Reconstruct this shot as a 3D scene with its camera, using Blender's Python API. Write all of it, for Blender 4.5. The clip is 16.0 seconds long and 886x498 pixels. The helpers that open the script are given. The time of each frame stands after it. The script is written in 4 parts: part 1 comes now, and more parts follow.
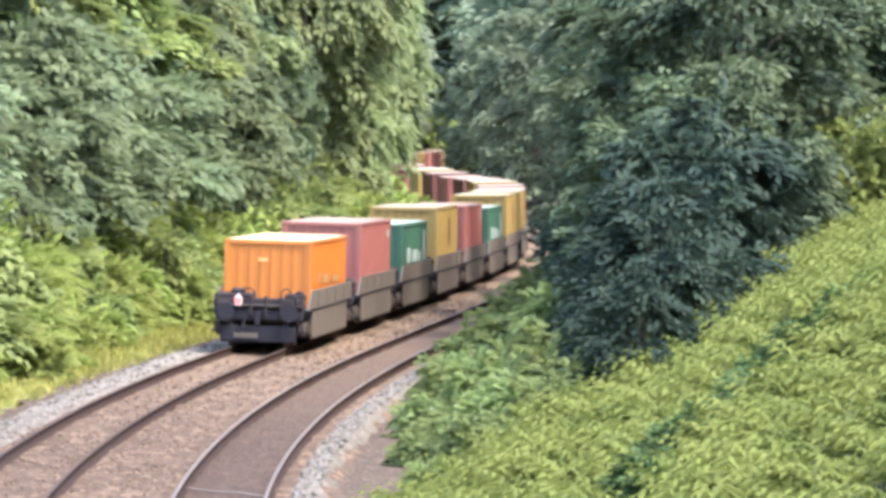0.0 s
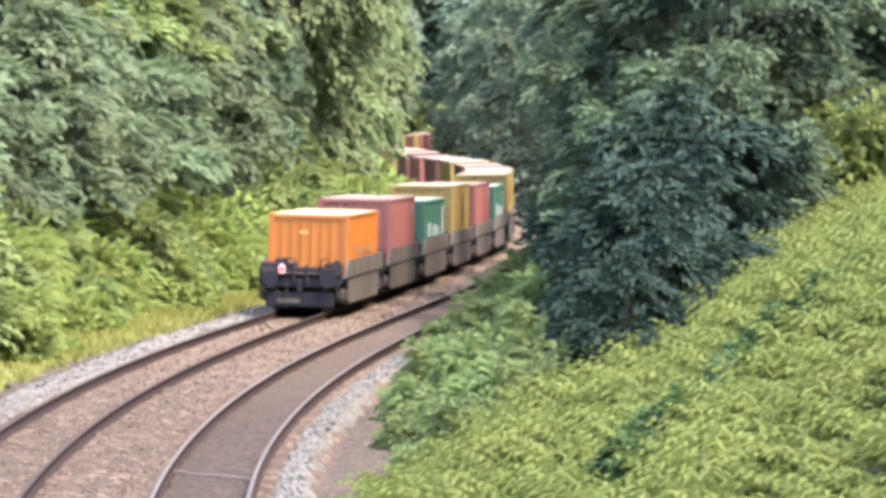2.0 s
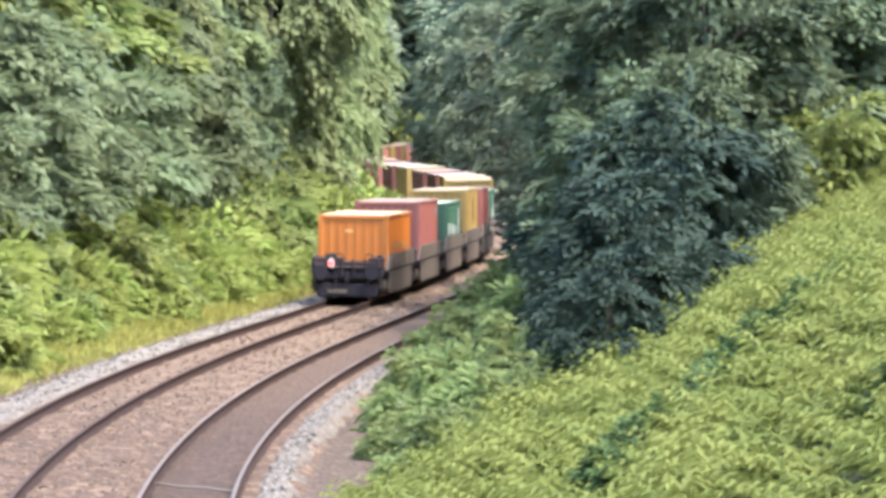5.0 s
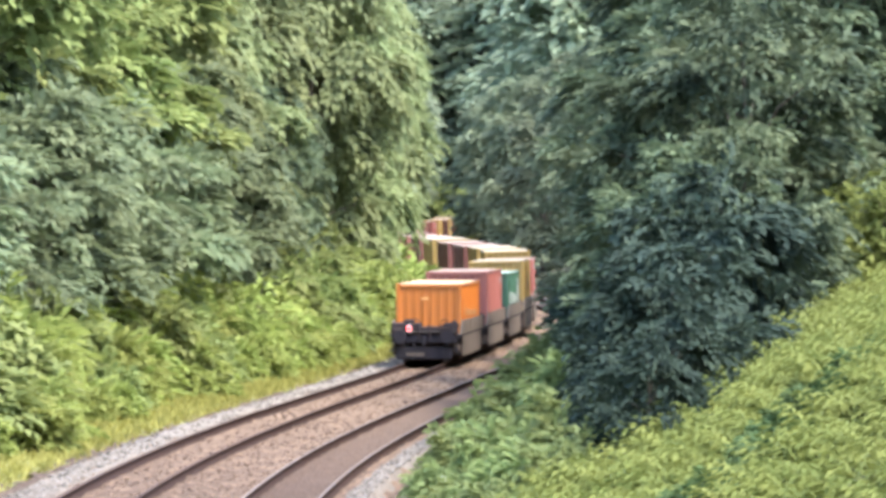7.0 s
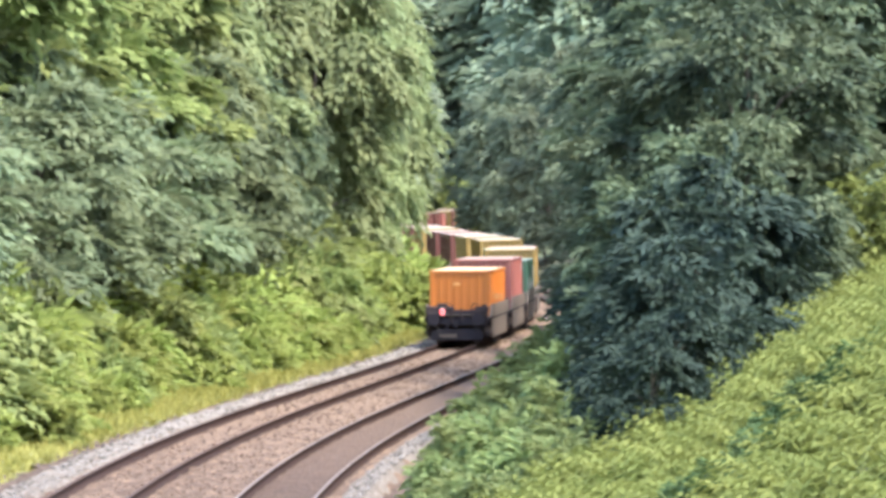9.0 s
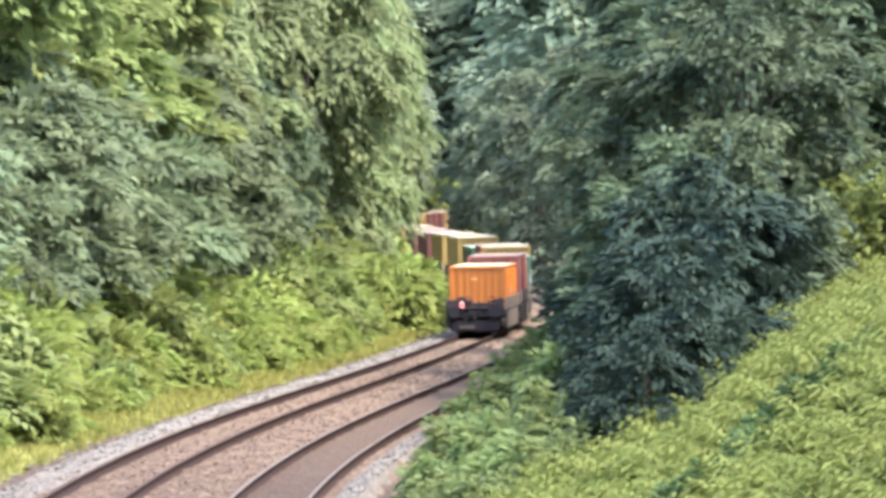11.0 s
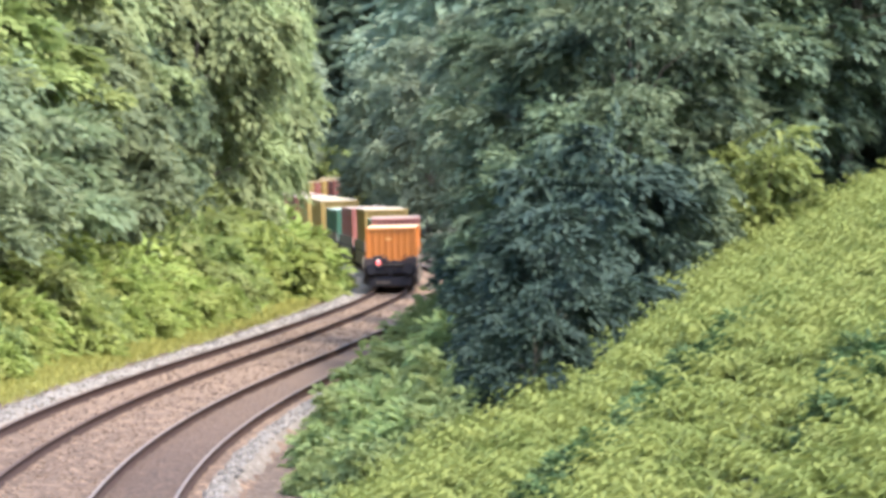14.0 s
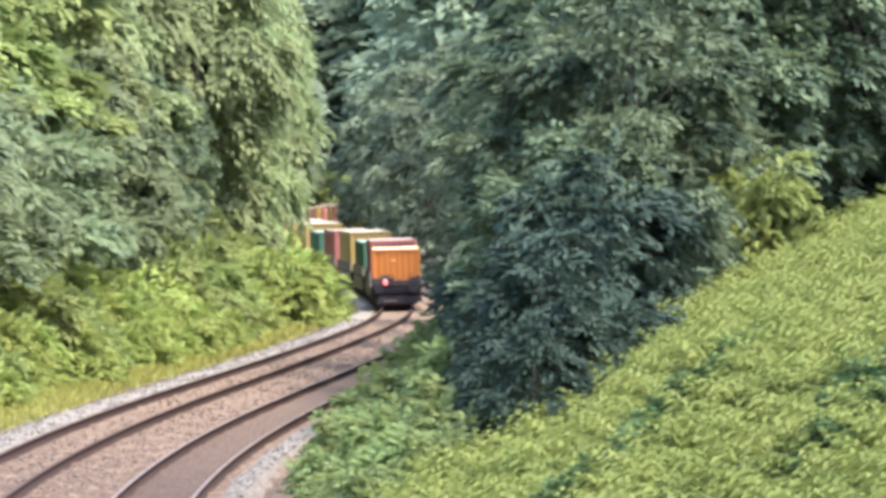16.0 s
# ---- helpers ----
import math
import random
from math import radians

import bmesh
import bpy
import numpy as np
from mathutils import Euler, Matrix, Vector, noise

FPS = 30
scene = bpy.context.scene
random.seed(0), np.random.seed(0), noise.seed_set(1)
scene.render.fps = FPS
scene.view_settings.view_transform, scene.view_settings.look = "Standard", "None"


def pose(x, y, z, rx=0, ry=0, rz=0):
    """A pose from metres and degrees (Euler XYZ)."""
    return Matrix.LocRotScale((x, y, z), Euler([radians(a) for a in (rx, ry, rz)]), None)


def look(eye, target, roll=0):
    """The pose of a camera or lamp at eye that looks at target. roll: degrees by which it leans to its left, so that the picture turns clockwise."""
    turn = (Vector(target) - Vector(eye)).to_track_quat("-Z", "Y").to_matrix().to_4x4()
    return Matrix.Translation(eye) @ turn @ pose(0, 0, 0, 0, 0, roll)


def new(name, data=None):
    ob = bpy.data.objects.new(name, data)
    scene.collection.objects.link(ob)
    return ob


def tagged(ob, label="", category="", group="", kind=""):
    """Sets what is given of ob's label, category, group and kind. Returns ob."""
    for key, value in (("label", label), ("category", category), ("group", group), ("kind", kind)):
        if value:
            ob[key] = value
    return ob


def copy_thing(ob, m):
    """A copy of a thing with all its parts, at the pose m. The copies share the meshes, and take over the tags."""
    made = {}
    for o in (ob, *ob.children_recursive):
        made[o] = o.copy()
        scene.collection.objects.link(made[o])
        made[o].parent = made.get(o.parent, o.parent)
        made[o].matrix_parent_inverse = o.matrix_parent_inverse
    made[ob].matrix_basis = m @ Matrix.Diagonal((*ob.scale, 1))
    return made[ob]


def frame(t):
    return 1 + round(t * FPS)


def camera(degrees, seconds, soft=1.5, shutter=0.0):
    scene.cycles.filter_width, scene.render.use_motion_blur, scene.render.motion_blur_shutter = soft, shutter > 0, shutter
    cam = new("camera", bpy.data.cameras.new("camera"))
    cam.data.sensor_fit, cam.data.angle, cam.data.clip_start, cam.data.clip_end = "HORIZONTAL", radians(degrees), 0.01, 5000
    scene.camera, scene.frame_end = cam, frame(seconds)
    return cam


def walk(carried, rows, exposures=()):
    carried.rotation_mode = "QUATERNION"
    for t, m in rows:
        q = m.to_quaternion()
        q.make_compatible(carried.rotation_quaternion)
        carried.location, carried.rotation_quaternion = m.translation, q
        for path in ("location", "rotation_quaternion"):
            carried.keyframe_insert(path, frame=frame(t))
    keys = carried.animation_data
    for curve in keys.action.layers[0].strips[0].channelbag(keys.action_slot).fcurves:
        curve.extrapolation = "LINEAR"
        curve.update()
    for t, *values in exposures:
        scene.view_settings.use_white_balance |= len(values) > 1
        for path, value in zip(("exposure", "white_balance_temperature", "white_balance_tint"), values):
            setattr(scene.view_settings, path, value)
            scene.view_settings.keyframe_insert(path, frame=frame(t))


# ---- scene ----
cam = camera(10.16, 16.0, soft=3.8)
EYE = (0.0, 0.0, 6.356)


def aim(yaw, tilt, roll):
    """Camera pose from degrees: yaw to the right, tilt upwards, lean to the left."""
    a, b = radians(yaw), radians(tilt)
    return look(EYE, (EYE[0] + 100 * math.sin(a) * math.cos(b), EYE[1] + 100 * math.cos(a) * math.cos(b), EYE[2] + 100 * math.sin(b)), roll)


walk(cam, [(t, aim(*a)) for t, *a in (
    (0.0, 0.0000, -1.4418, 2.934), (0.5, 0.0998, -1.9478, 2.856), (1.0, 0.0946, -1.7482, 2.878),
    (1.5, 0.1102, -1.6159, 2.923), (2.0, 0.1558, -1.6312, 2.931), (2.5, 0.1721, -1.5487, 2.935),
    (3.0, 0.2403, -1.4572, 2.913), (5.3, 0.3689, -1.5019, 2.525), (5.5, 0.3016, -1.4550, 2.427),
    (6.0, 0.0027, -1.2485, 2.287), (6.5, -0.1218, -0.6473, 2.290), (7.0, -0.1326, -0.6619, 2.345),
    (7.5, -0.1647, -0.7102, 2.414), (8.0, -0.1902, -0.7752, 2.408), (8.5, -0.2028, -0.7887, 2.452),
    (9.0, -0.1651, -0.7581, 2.397), (9.2, -0.1376, -0.7205, 2.387), (11.3, -0.0832, -0.7605, 2.261),
    (11.5, -0.0389, -0.8572, 2.300), (12.0, 0.7149, -1.1489, 2.566), (12.5, 1.2113, -1.1509, 2.552),
    (13.0, 1.1607, -1.1246, 2.545), (13.5, 1.2041, -1.1099, 2.513), (14.0, 1.1996, -1.0580, 2.405),
    (14.5, 1.1864, -0.9435, 2.296), (15.0, 1.1684, -0.6329, 2.331), (15.5, 1.1736, -0.6155, 2.316),
    (16.0, 1.1904, -0.7624, 2.388)
)])

# ---- world and sun ----
SUN = Vector((0.4, -0.22, 0.89)).normalized()
world = bpy.data.worlds.new("sky")
scene.world = world
world.use_nodes = True
wn = world.node_tree.nodes
sky = wn.new("ShaderNodeTexSky")
sky.sky_type, sky.sun_disc = "NISHITA", False
sky.sun_elevation, sky.sun_rotation = math.asin(SUN.z), math.atan2(SUN.x, SUN.y)
sky.air_density, sky.dust_density = 1.0, 2.0
world.node_tree.links.new(sky.outputs[0], wn["Background"].inputs[0])
wn["Background"].inputs[1].default_value = 0.15
sun = new("sun", bpy.data.lights.new("sun", "SUN"))
sun.data.energy, sun.data.angle, sun.data.color = 1.36, radians(14), (1.0, 0.95, 0.87)
sun.matrix_world = look(SUN * 300, (0, 0, 0))
scene.view_settings.exposure = 2.48


# ---- materials ----
def material(name, rough=0.8, metal=0.0):
    m = bpy.data.materials.new(name)
    m.use_nodes = True
    b = m.node_tree.nodes["Principled BSDF"]
    b.inputs["Roughness"].default_value, b.inputs["Metallic"].default_value = rough, metal
    return m, m.node_tree.nodes, m.node_tree.links, b


def node(nodes, kind, **values):
    n = nodes.new("ShaderNode" + kind)
    for k, v in values.items():
        n.inputs[k.replace("_", " ")].default_value = v
    return n


def ramp(nodes, stops):
    r = nodes.new("ShaderNodeValToRGB")
    e = r.color_ramp.elements
    while len(e) < len(stops):
        e.new(0.5)
    for el, (p, c) in zip(e, stops):
        el.position, el.color = p, (*c, 1)
    return r


def mix(nodes, links, a, b, fac, blend="MIX"):
    """A colour mix of two sockets or colours."""
    n = nodes.new("ShaderNodeMix")
    n.data_type, n.blend_type = "RGBA", blend
    for i, v in ((0, fac), (6, a), (7, b)):
        if isinstance(v, (int, float)):
            n.inputs[i].default_value = v
        elif isinstance(v, tuple):
            n.inputs[i].default_value = (*v, 1)
        else:
            links.new(v, n.inputs[i])
    return n.outputs[2]


def bumped(nodes, links, b, height, strength, distance):
    n = node(nodes, "Bump", Strength=strength, Distance=distance)
    links.new(height, n.inputs["Height"])
    links.new(n.outputs[0], b.inputs["Normal"])


def stone_material(name, dark, light, stain, size=18.0, stain_size=0.6, far_tone=(0, 0, 0)):
    """Crushed stone: cells of different tone, joints between them, wide stains; a paler tone further along y."""
    m, n, l, b = material(name, 0.95)
    b.inputs["Specular IOR Level"].default_value = 0.2
    co = n.new("ShaderNodeTexCoord")
    v = n.new("ShaderNodeTexVoronoi")
    v.inputs["Scale"].default_value = size
    mp = node(n, "Mapping")
    mp.inputs["Scale"].default_value = (1.0, 0.3, 1.0)
    l.new(co.outputs["Object"], mp.inputs[0])
    l.new(mp.outputs[0], v.inputs["Vector"])
    sep = n.new("ShaderNodeSeparateColor")
    l.new(v.outputs["Color"], sep.inputs[0])
    tone = ramp(n, [(0.0, dark), (0.6, tuple((a + c) / 2 for a, c in zip(dark, light))), (1.0, light)])
    l.new(sep.outputs[0], tone.inputs[0])
    no = node(n, "TexNoise", Scale=stain_size, Detail=6.0, Roughness=0.65)
    l.new(co.outputs["Object"], no.inputs["Vector"])
    r = ramp(n, [(0.42, (0, 0, 0)), (0.62, (1, 1, 1))])
    l.new(no.outputs[0], r.inputs[0])
    worn = mix(n, l, tone.outputs[0], stain, r.outputs[0])
    # Second tone blends in between y 98 and 150.
    if sum(far_tone):
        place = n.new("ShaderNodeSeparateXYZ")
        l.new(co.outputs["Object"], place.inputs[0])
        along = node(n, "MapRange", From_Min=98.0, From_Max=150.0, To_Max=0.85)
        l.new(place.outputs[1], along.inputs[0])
        worn = mix(n, l, worn, mix(n, l, far_tone, tone.outputs[0], 0.25), along.outputs[0])
    l.new(worn, b.inputs["Base Color"])
    bumped(n, l, b, v.outputs["Distance"], 0.7, 0.05)
    return m


def leaf_material(name, dark, light, tip, through_light=0.3):
    """Leaves: each leaf its own tone, each plant its own, sprays lighter in patches."""
    m, n, l, b = material(name, 0.68)
    geo, ob, co = n.new("ShaderNodeNewGeometry"), n.new("ShaderNodeObjectInfo"), n.new("ShaderNodeTexCoord")
    blend = lambda a, b, q: tuple(x + (y - x) * q for x, y in zip(a, b))
    tone = ramp(n, [(0.0, blend(light, dark, 0.4)), (0.6, light), (1.0, blend(light, tip, 0.35))])
    l.new(geo.outputs["Random Per Island"], tone.inputs[0])
    no = node(n, "TexNoise", Scale=0.55, Detail=3.0)
    l.new(co.outputs["Object"], no.inputs["Vector"])
    r = ramp(n, [(0.38, (0, 0, 0)), (0.68, (1, 1, 1))])
    l.new(no.outputs[0], r.inputs[0])
    c = mix(n, l, tone.outputs[0], tip, r.outputs[0])
    low = ramp(n, [(0.28, (1, 1, 1)), (0.46, (0, 0, 0))])
    l.new(no.outputs[0], low.inputs[0])
    half = mix(n, l, mix(n, l, tone.outputs[0], c, 0.65), dark, mix(n, l, (0, 0, 0), low.outputs[0], 0.45))
    hue = n.new("ShaderNodeHueSaturation")
    span = node(n, "MapRange", To_Min=0.487, To_Max=0.512)
    l.new(ob.outputs["Random"], span.inputs[0])
    l.new(span.outputs[0], hue.inputs["Hue"])
    val = node(n, "MapRange", To_Min=0.82, To_Max=1.2)
    l.new(ob.outputs["Random"], val.inputs[0])
    l.new(val.outputs[0], hue.inputs["Value"])
    l.new(half, hue.inputs["Color"])
    l.new(hue.outputs[0], b.inputs["Base Color"])
    b.inputs["Specular IOR Level"].default_value = 0.16
    tr = n.new("ShaderNodeBsdfTranslucent")
    l.new(hue.outputs[0], tr.inputs[0])
    mx = node(n, "MixShader", Fac=through_light)
    l.new(b.outputs[0], mx.inputs[1])
    l.new(tr.outputs[0], mx.inputs[2])
    l.new(mx.outputs[0], n["Material Output"].inputs[0])
    return m


def paint_material(name, colour, rust=(0.16, 0.07, 0.035), wear=0.35, rough=0.55, sheen=0.4):
    """Weathered paint on steel: faded patches, rust spots and streaks down the walls."""
    m, n, l, b = material(name, rough)
    co = n.new("ShaderNodeTexCoord")
    mp = node(n, "Mapping")
    mp.inputs["Scale"].default_value = (3.0, 3.0, 0.5)
    l.new(co.outputs["Object"], mp.inputs[0])
    streak = node(n, "TexNoise", Scale=2.2, Detail=6.0, Roughness=0.7)
    l.new(mp.outputs[0], streak.inputs["Vector"])
    r = ramp(n, [(0.56, (0, 0, 0)), (0.74, (wear, wear, wear))])
    l.new(streak.outputs[0], r.inputs[0])
    fade = node(n, "TexNoise", Scale=1.1, Detail=4.0)
    l.new(co.outputs["Object"], fade.inputs["Vector"])
    b.inputs["Specular IOR Level"].default_value = sheen
    pale = tuple(c * 1.3 + 0.012 for c in colour)
    base = mix(n, l, colour, pale, mix(n, l, (0, 0, 0), fade.outputs[0], 0.5))
    l.new(mix(n, l, base, rust, r.outputs[0]), b.inputs["Base Color"])
    bumped(n, l, b, streak.outputs[0], 0.15, 0.01)
    return m


def earth_material(name, stops, size, rough=0.95):
    m, n, l, b = material(name, rough)
    co = n.new("ShaderNodeTexCoord")
    no = node(n, "TexNoise", Scale=size, Detail=8.0, Roughness=0.7)
    l.new(co.outputs["Object"], no.inputs["Vector"])
    r = ramp(n, stops)
    l.new(no.outputs[0], r.inputs[0])
    l.new(r.outputs[0], b.inputs["Base Color"])
    bumped(n, l, b, no.outputs[0], 0.8, 0.08)
    return m


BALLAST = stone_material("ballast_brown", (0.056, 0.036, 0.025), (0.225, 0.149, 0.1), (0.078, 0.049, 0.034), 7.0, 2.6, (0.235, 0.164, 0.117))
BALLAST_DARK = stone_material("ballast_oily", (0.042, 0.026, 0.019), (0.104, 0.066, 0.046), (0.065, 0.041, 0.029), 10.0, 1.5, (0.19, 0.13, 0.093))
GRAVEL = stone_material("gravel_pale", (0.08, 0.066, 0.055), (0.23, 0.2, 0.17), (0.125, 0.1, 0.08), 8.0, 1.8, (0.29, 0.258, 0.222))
CESS = stone_material("cess_grit", (0.05, 0.035, 0.026), (0.15, 0.106, 0.078), (0.085, 0.059, 0.043), 10.0, 1.4)
EARTH = earth_material("leaf_litter", [(0.3, (0.018, 0.02, 0.009)), (0.55, (0.035, 0.042, 0.014)), (0.75, (0.06, 0.065, 0.022))], 0.8)
VERGE = earth_material("verge_turf", [(0.3, (0.09, 0.1, 0.028)), (0.5, (0.19, 0.19, 0.05)), (0.7, (0.25, 0.225, 0.085))], 1.3)
RUST = paint_material("rail_rust", (0.036, 0.02, 0.016), (0.07, 0.035, 0.02), wear=0.4, rough=0.9, sheen=0.15)
RAILHEAD = paint_material("rail_head_dull", (0.06, 0.036, 0.027), (0.05, 0.03, 0.022), wear=0.5, rough=0.8, sheen=0.2)
# Paler copy for the near track: the light on its heads is in the colour.
RAILHEAD_LIT = paint_material("rail_head_lit", (0.125, 0.088, 0.068), (0.1, 0.06, 0.045), wear=0.4, rough=0.6)
CABLE = paint_material("old_cable", (0.2, 0.165, 0.14))
def loose_stone_material(name, stops):
    """Single stones, each of its own tone."""
    m, n, l, b = material(name, 0.9)
    geo = n.new("ShaderNodeNewGeometry")
    r = ramp(n, stops)
    l.new(geo.outputs["Random Per Island"], r.inputs[0])
    l.new(r.outputs[0], b.inputs["Base Color"])
    return m


STONE_BROWN = loose_stone_material("stone_brown", [(0.0, (0.1, 0.066, 0.046)), (0.6, (0.15, 0.1, 0.07)), (1.0, (0.21, 0.146, 0.103))])
STONE_PALE = loose_stone_material("stone_pale", [(0.0, (0.1, 0.086, 0.073)), (0.5, (0.17, 0.15, 0.13)), (1.0, (0.26, 0.236, 0.21))])
BARK = earth_material("bark", [(0.3, (0.05, 0.04, 0.03)), (0.7, (0.16, 0.13, 0.10))], 9.0)
LEAF_LIGHT = leaf_material("leaf_light", (0.126, 0.17, 0.062), (0.204, 0.25, 0.088), (0.296, 0.328, 0.12), 0.38)
# The next two are lightened and blued: some haze is in the leaf colour.
LEAF_MID = leaf_material("leaf_mid", (0.136, 0.174, 0.086), (0.21, 0.254, 0.12), (0.288, 0.328, 0.15), 0.4)
LEAF_BLUE = leaf_material("leaf_blue", (0.116, 0.162, 0.1), (0.184, 0.234, 0.132), (0.256, 0.302, 0.162), 0.4)
# The light tip tone paints sunlit sprays into the dark leaves.
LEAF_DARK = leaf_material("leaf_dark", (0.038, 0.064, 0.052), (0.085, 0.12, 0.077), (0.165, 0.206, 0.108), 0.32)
LEAF_BUSH = leaf_material("leaf_bush", (0.155, 0.2, 0.056), (0.252, 0.31, 0.086), (0.35, 0.385, 0.126), 0.42)
LEAF_BRAMBLE = leaf_material("leaf_bramble", (0.13, 0.18, 0.072), (0.205, 0.265, 0.102), (0.285, 0.33, 0.132), 0.4)
# Greyed and lightened so that the colour carries the haze round the bend.
LEAF_HAZE_EAST = leaf_material("leaf_haze_east", (0.112, 0.144, 0.1), (0.18, 0.218, 0.138), (0.252, 0.287, 0.172), 0.38)
LEAF_YOUNG = leaf_material("leaf_young", (0.12, 0.165, 0.052), (0.205, 0.252, 0.078), (0.3, 0.33, 0.108), 0.42)
# Distance haze is put into this leaf colour: paler and greyer.
LEAF_HAZY = leaf_material("leaf_haze_tint", (0.14, 0.19, 0.13), (0.21, 0.265, 0.175), (0.28, 0.325, 0.215), 0.4)
# Very dark green puts the shade under the bank's canopy into the leaves.
LEAF_SHADE = leaf_material("leaf_shade_tone", (0.02, 0.036, 0.03), (0.036, 0.058, 0.045), (0.066, 0.095, 0.062), 0.25)
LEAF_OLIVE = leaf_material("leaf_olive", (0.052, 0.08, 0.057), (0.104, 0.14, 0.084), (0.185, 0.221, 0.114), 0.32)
LEAF_FERN = leaf_material("leaf_fern", (0.094, 0.136, 0.036), (0.17, 0.211, 0.057), (0.266, 0.292, 0.086), 0.36)
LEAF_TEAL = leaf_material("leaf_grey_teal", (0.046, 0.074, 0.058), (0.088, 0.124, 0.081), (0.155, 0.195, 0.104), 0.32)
LEAF_DARK_CLUMP = leaf_material("leaf_dark_clump", (0.026, 0.052, 0.023), (0.055, 0.098, 0.038), (0.12, 0.17, 0.062), 0.25)
GRASS = leaf_material("grass_dry", (0.19, 0.19, 0.05), (0.33, 0.31, 0.085), (0.42, 0.38, 0.13))
ORANGE = paint_material("paint_orange", (0.57, 0.18, 0.034), wear=0.1, rough=0.33, sheen=0.55)
RED = paint_material("paint_red", (0.36, 0.128, 0.108), wear=0.12, rough=0.33, sheen=0.55)
GREEN = paint_material("paint_green", (0.062, 0.15, 0.096), wear=0.12, rough=0.33, sheen=0.55)
YELLOW = paint_material("paint_yellow", (0.38, 0.255, 0.085), wear=0.2, rough=0.33, sheen=0.55)
BROWN = paint_material("paint_brown", (0.17, 0.065, 0.055), wear=0.3, rough=0.33, sheen=0.55)
ROOF = paint_material("roof_dusty", (0.28, 0.195, 0.15), wear=0.15)
ROOF_PALE = paint_material("roof_pale", (0.31, 0.26, 0.18), wear=0.1)
ROOF_ORANGE = paint_material("roof_orange", (0.56, 0.39, 0.22), wear=0.1)
ROOF_GREEN = paint_material("roof_green", (0.27, 0.33, 0.26), wear=0.1)
WAGON = paint_material("wagon_grey", (0.15, 0.12, 0.098), (0.09, 0.05, 0.035), wear=0.35)
WAGON_DARK = paint_material("wagon_grime", (0.033, 0.03, 0.038), (0.05, 0.03, 0.026), wear=0.3, rough=0.8, sheen=0.12)
# Lit grey put into the colour so the frames show in the gaps.
BOGIE = paint_material("bogie_lit_tone", (0.085, 0.066, 0.056), (0.06, 0.035, 0.028), wear=0.4, rough=0.9, sheen=0.1)
WAGON_END = paint_material("wagon_end", (0.045, 0.035, 0.037), (0.1, 0.05, 0.042), wear=0.7, rough=0.8, sheen=0.12)
WHEELSTEEL = paint_material("wheel_steel", (0.06, 0.05, 0.046), wear=0.3, rough=0.5)
WHITE = paint_material("paint_white", (0.5, 0.5, 0.49), wear=0.05)
PALE_MARK = paint_material("mark_faded", (0.42, 0.5, 0.45), wear=0.2)
WORN = paint_material("mark_worn", (0.42, 0.22, 0.09), wear=0.2)
PALE_ORANGE = paint_material("mark_pale", (0.8, 0.45, 0.18), wear=0.05)
LAMP, ln, ll, lb = material("lamp_red", 0.3)
lb.inputs["Base Color"].default_value = (0.75, 0.12, 0.12, 1)
lb.inputs["Emission Color"].default_value = (1.0, 0.08, 0.08, 1)
lb.inputs["Emission Strength"].default_value = 0.8

# ---- the line: plan of the left-hand track ----
KNOTS = np.array([-80, -40, 0, 40, 80, 120, 140, 160, 180, 200, 220, 240, 280, 320, 360, 400, 440, 480, 640], dtype=float)
BENDS = (3.37, 2.38, 1.375, -0.246, -0.299, -1.726, -1.89, -2.25, -0.45, 0.31, 0.04, 0.55, 1.03, 1.08, 0.42, -0.45, -0.8, -0.6, -1.6)
STEP = 0.5
S = np.arange(-140.0, 900.0, STEP)
TURN = np.cumsum(np.interp(S, KNOTS, np.array(BENDS) / 1000)) * STEP
TURN += 0.06249 - TURN[280]
LX, LY = np.cumsum(np.sin(TURN)) * STEP, np.cumsum(np.cos(TURN)) * STEP
LX, LY = LX - LX[280] - 5.834, LY - LY[280] + 122.377
LEAN = np.interp(S, [0, 50, 100, 150], [-0.0114, -0.032, -0.0544, -0.0733])
SPACING = 3.506


def line(s):
    """x, y, heading and lean of the left-hand track at s metres."""
    return tuple(float(np.interp(s, S, a)) for a in (LX, LY, TURN, LEAN))


def spot(s, u, z=0.0):
    """A point u metres to the right of the left-hand track at s."""
    x, y, h, c = line(s)
    return Vector((x + math.cos(h) * u, y - math.sin(h) * u, z))


def tilt_height(s, u):
    """Height of the rail plane at u, by the lean of the two tracks."""
    c = np.sin(np.interp(s, S, LEAN))
    return np.interp(u, [-1.3, 1.3, SPACING - 1.3, SPACING + 1.3], [1.3, -1.3, 1.3, -1.3]) * c


def track_x(y):
    return np.interp(y, LY, LX)


def ground_height(x, y):
    """The cutting: level track bed, low verge to the west, fern bank to the east, wooded hills beyond."""
    u = x - track_x(y)
    z = np.full(np.shape(u), -0.62)
    bank = np.clip(u - 7.4, 0, None)
    z = z + np.where(bank < 22, 0.47 * bank, 10.34 + 0.12 * (bank - 22)) + np.clip(bank, 0, 0.8) * 0.3
    left = np.clip(-u - 4.0, 0, None)
    z = z + 0.06 * left + 0.28 * np.clip(left - 4, 0, 26)
    far = np.clip((y - 560) / 300, 0, 1)
    return z + 16 * far * far * np.clip(np.abs(u) / 12, 0, 1)


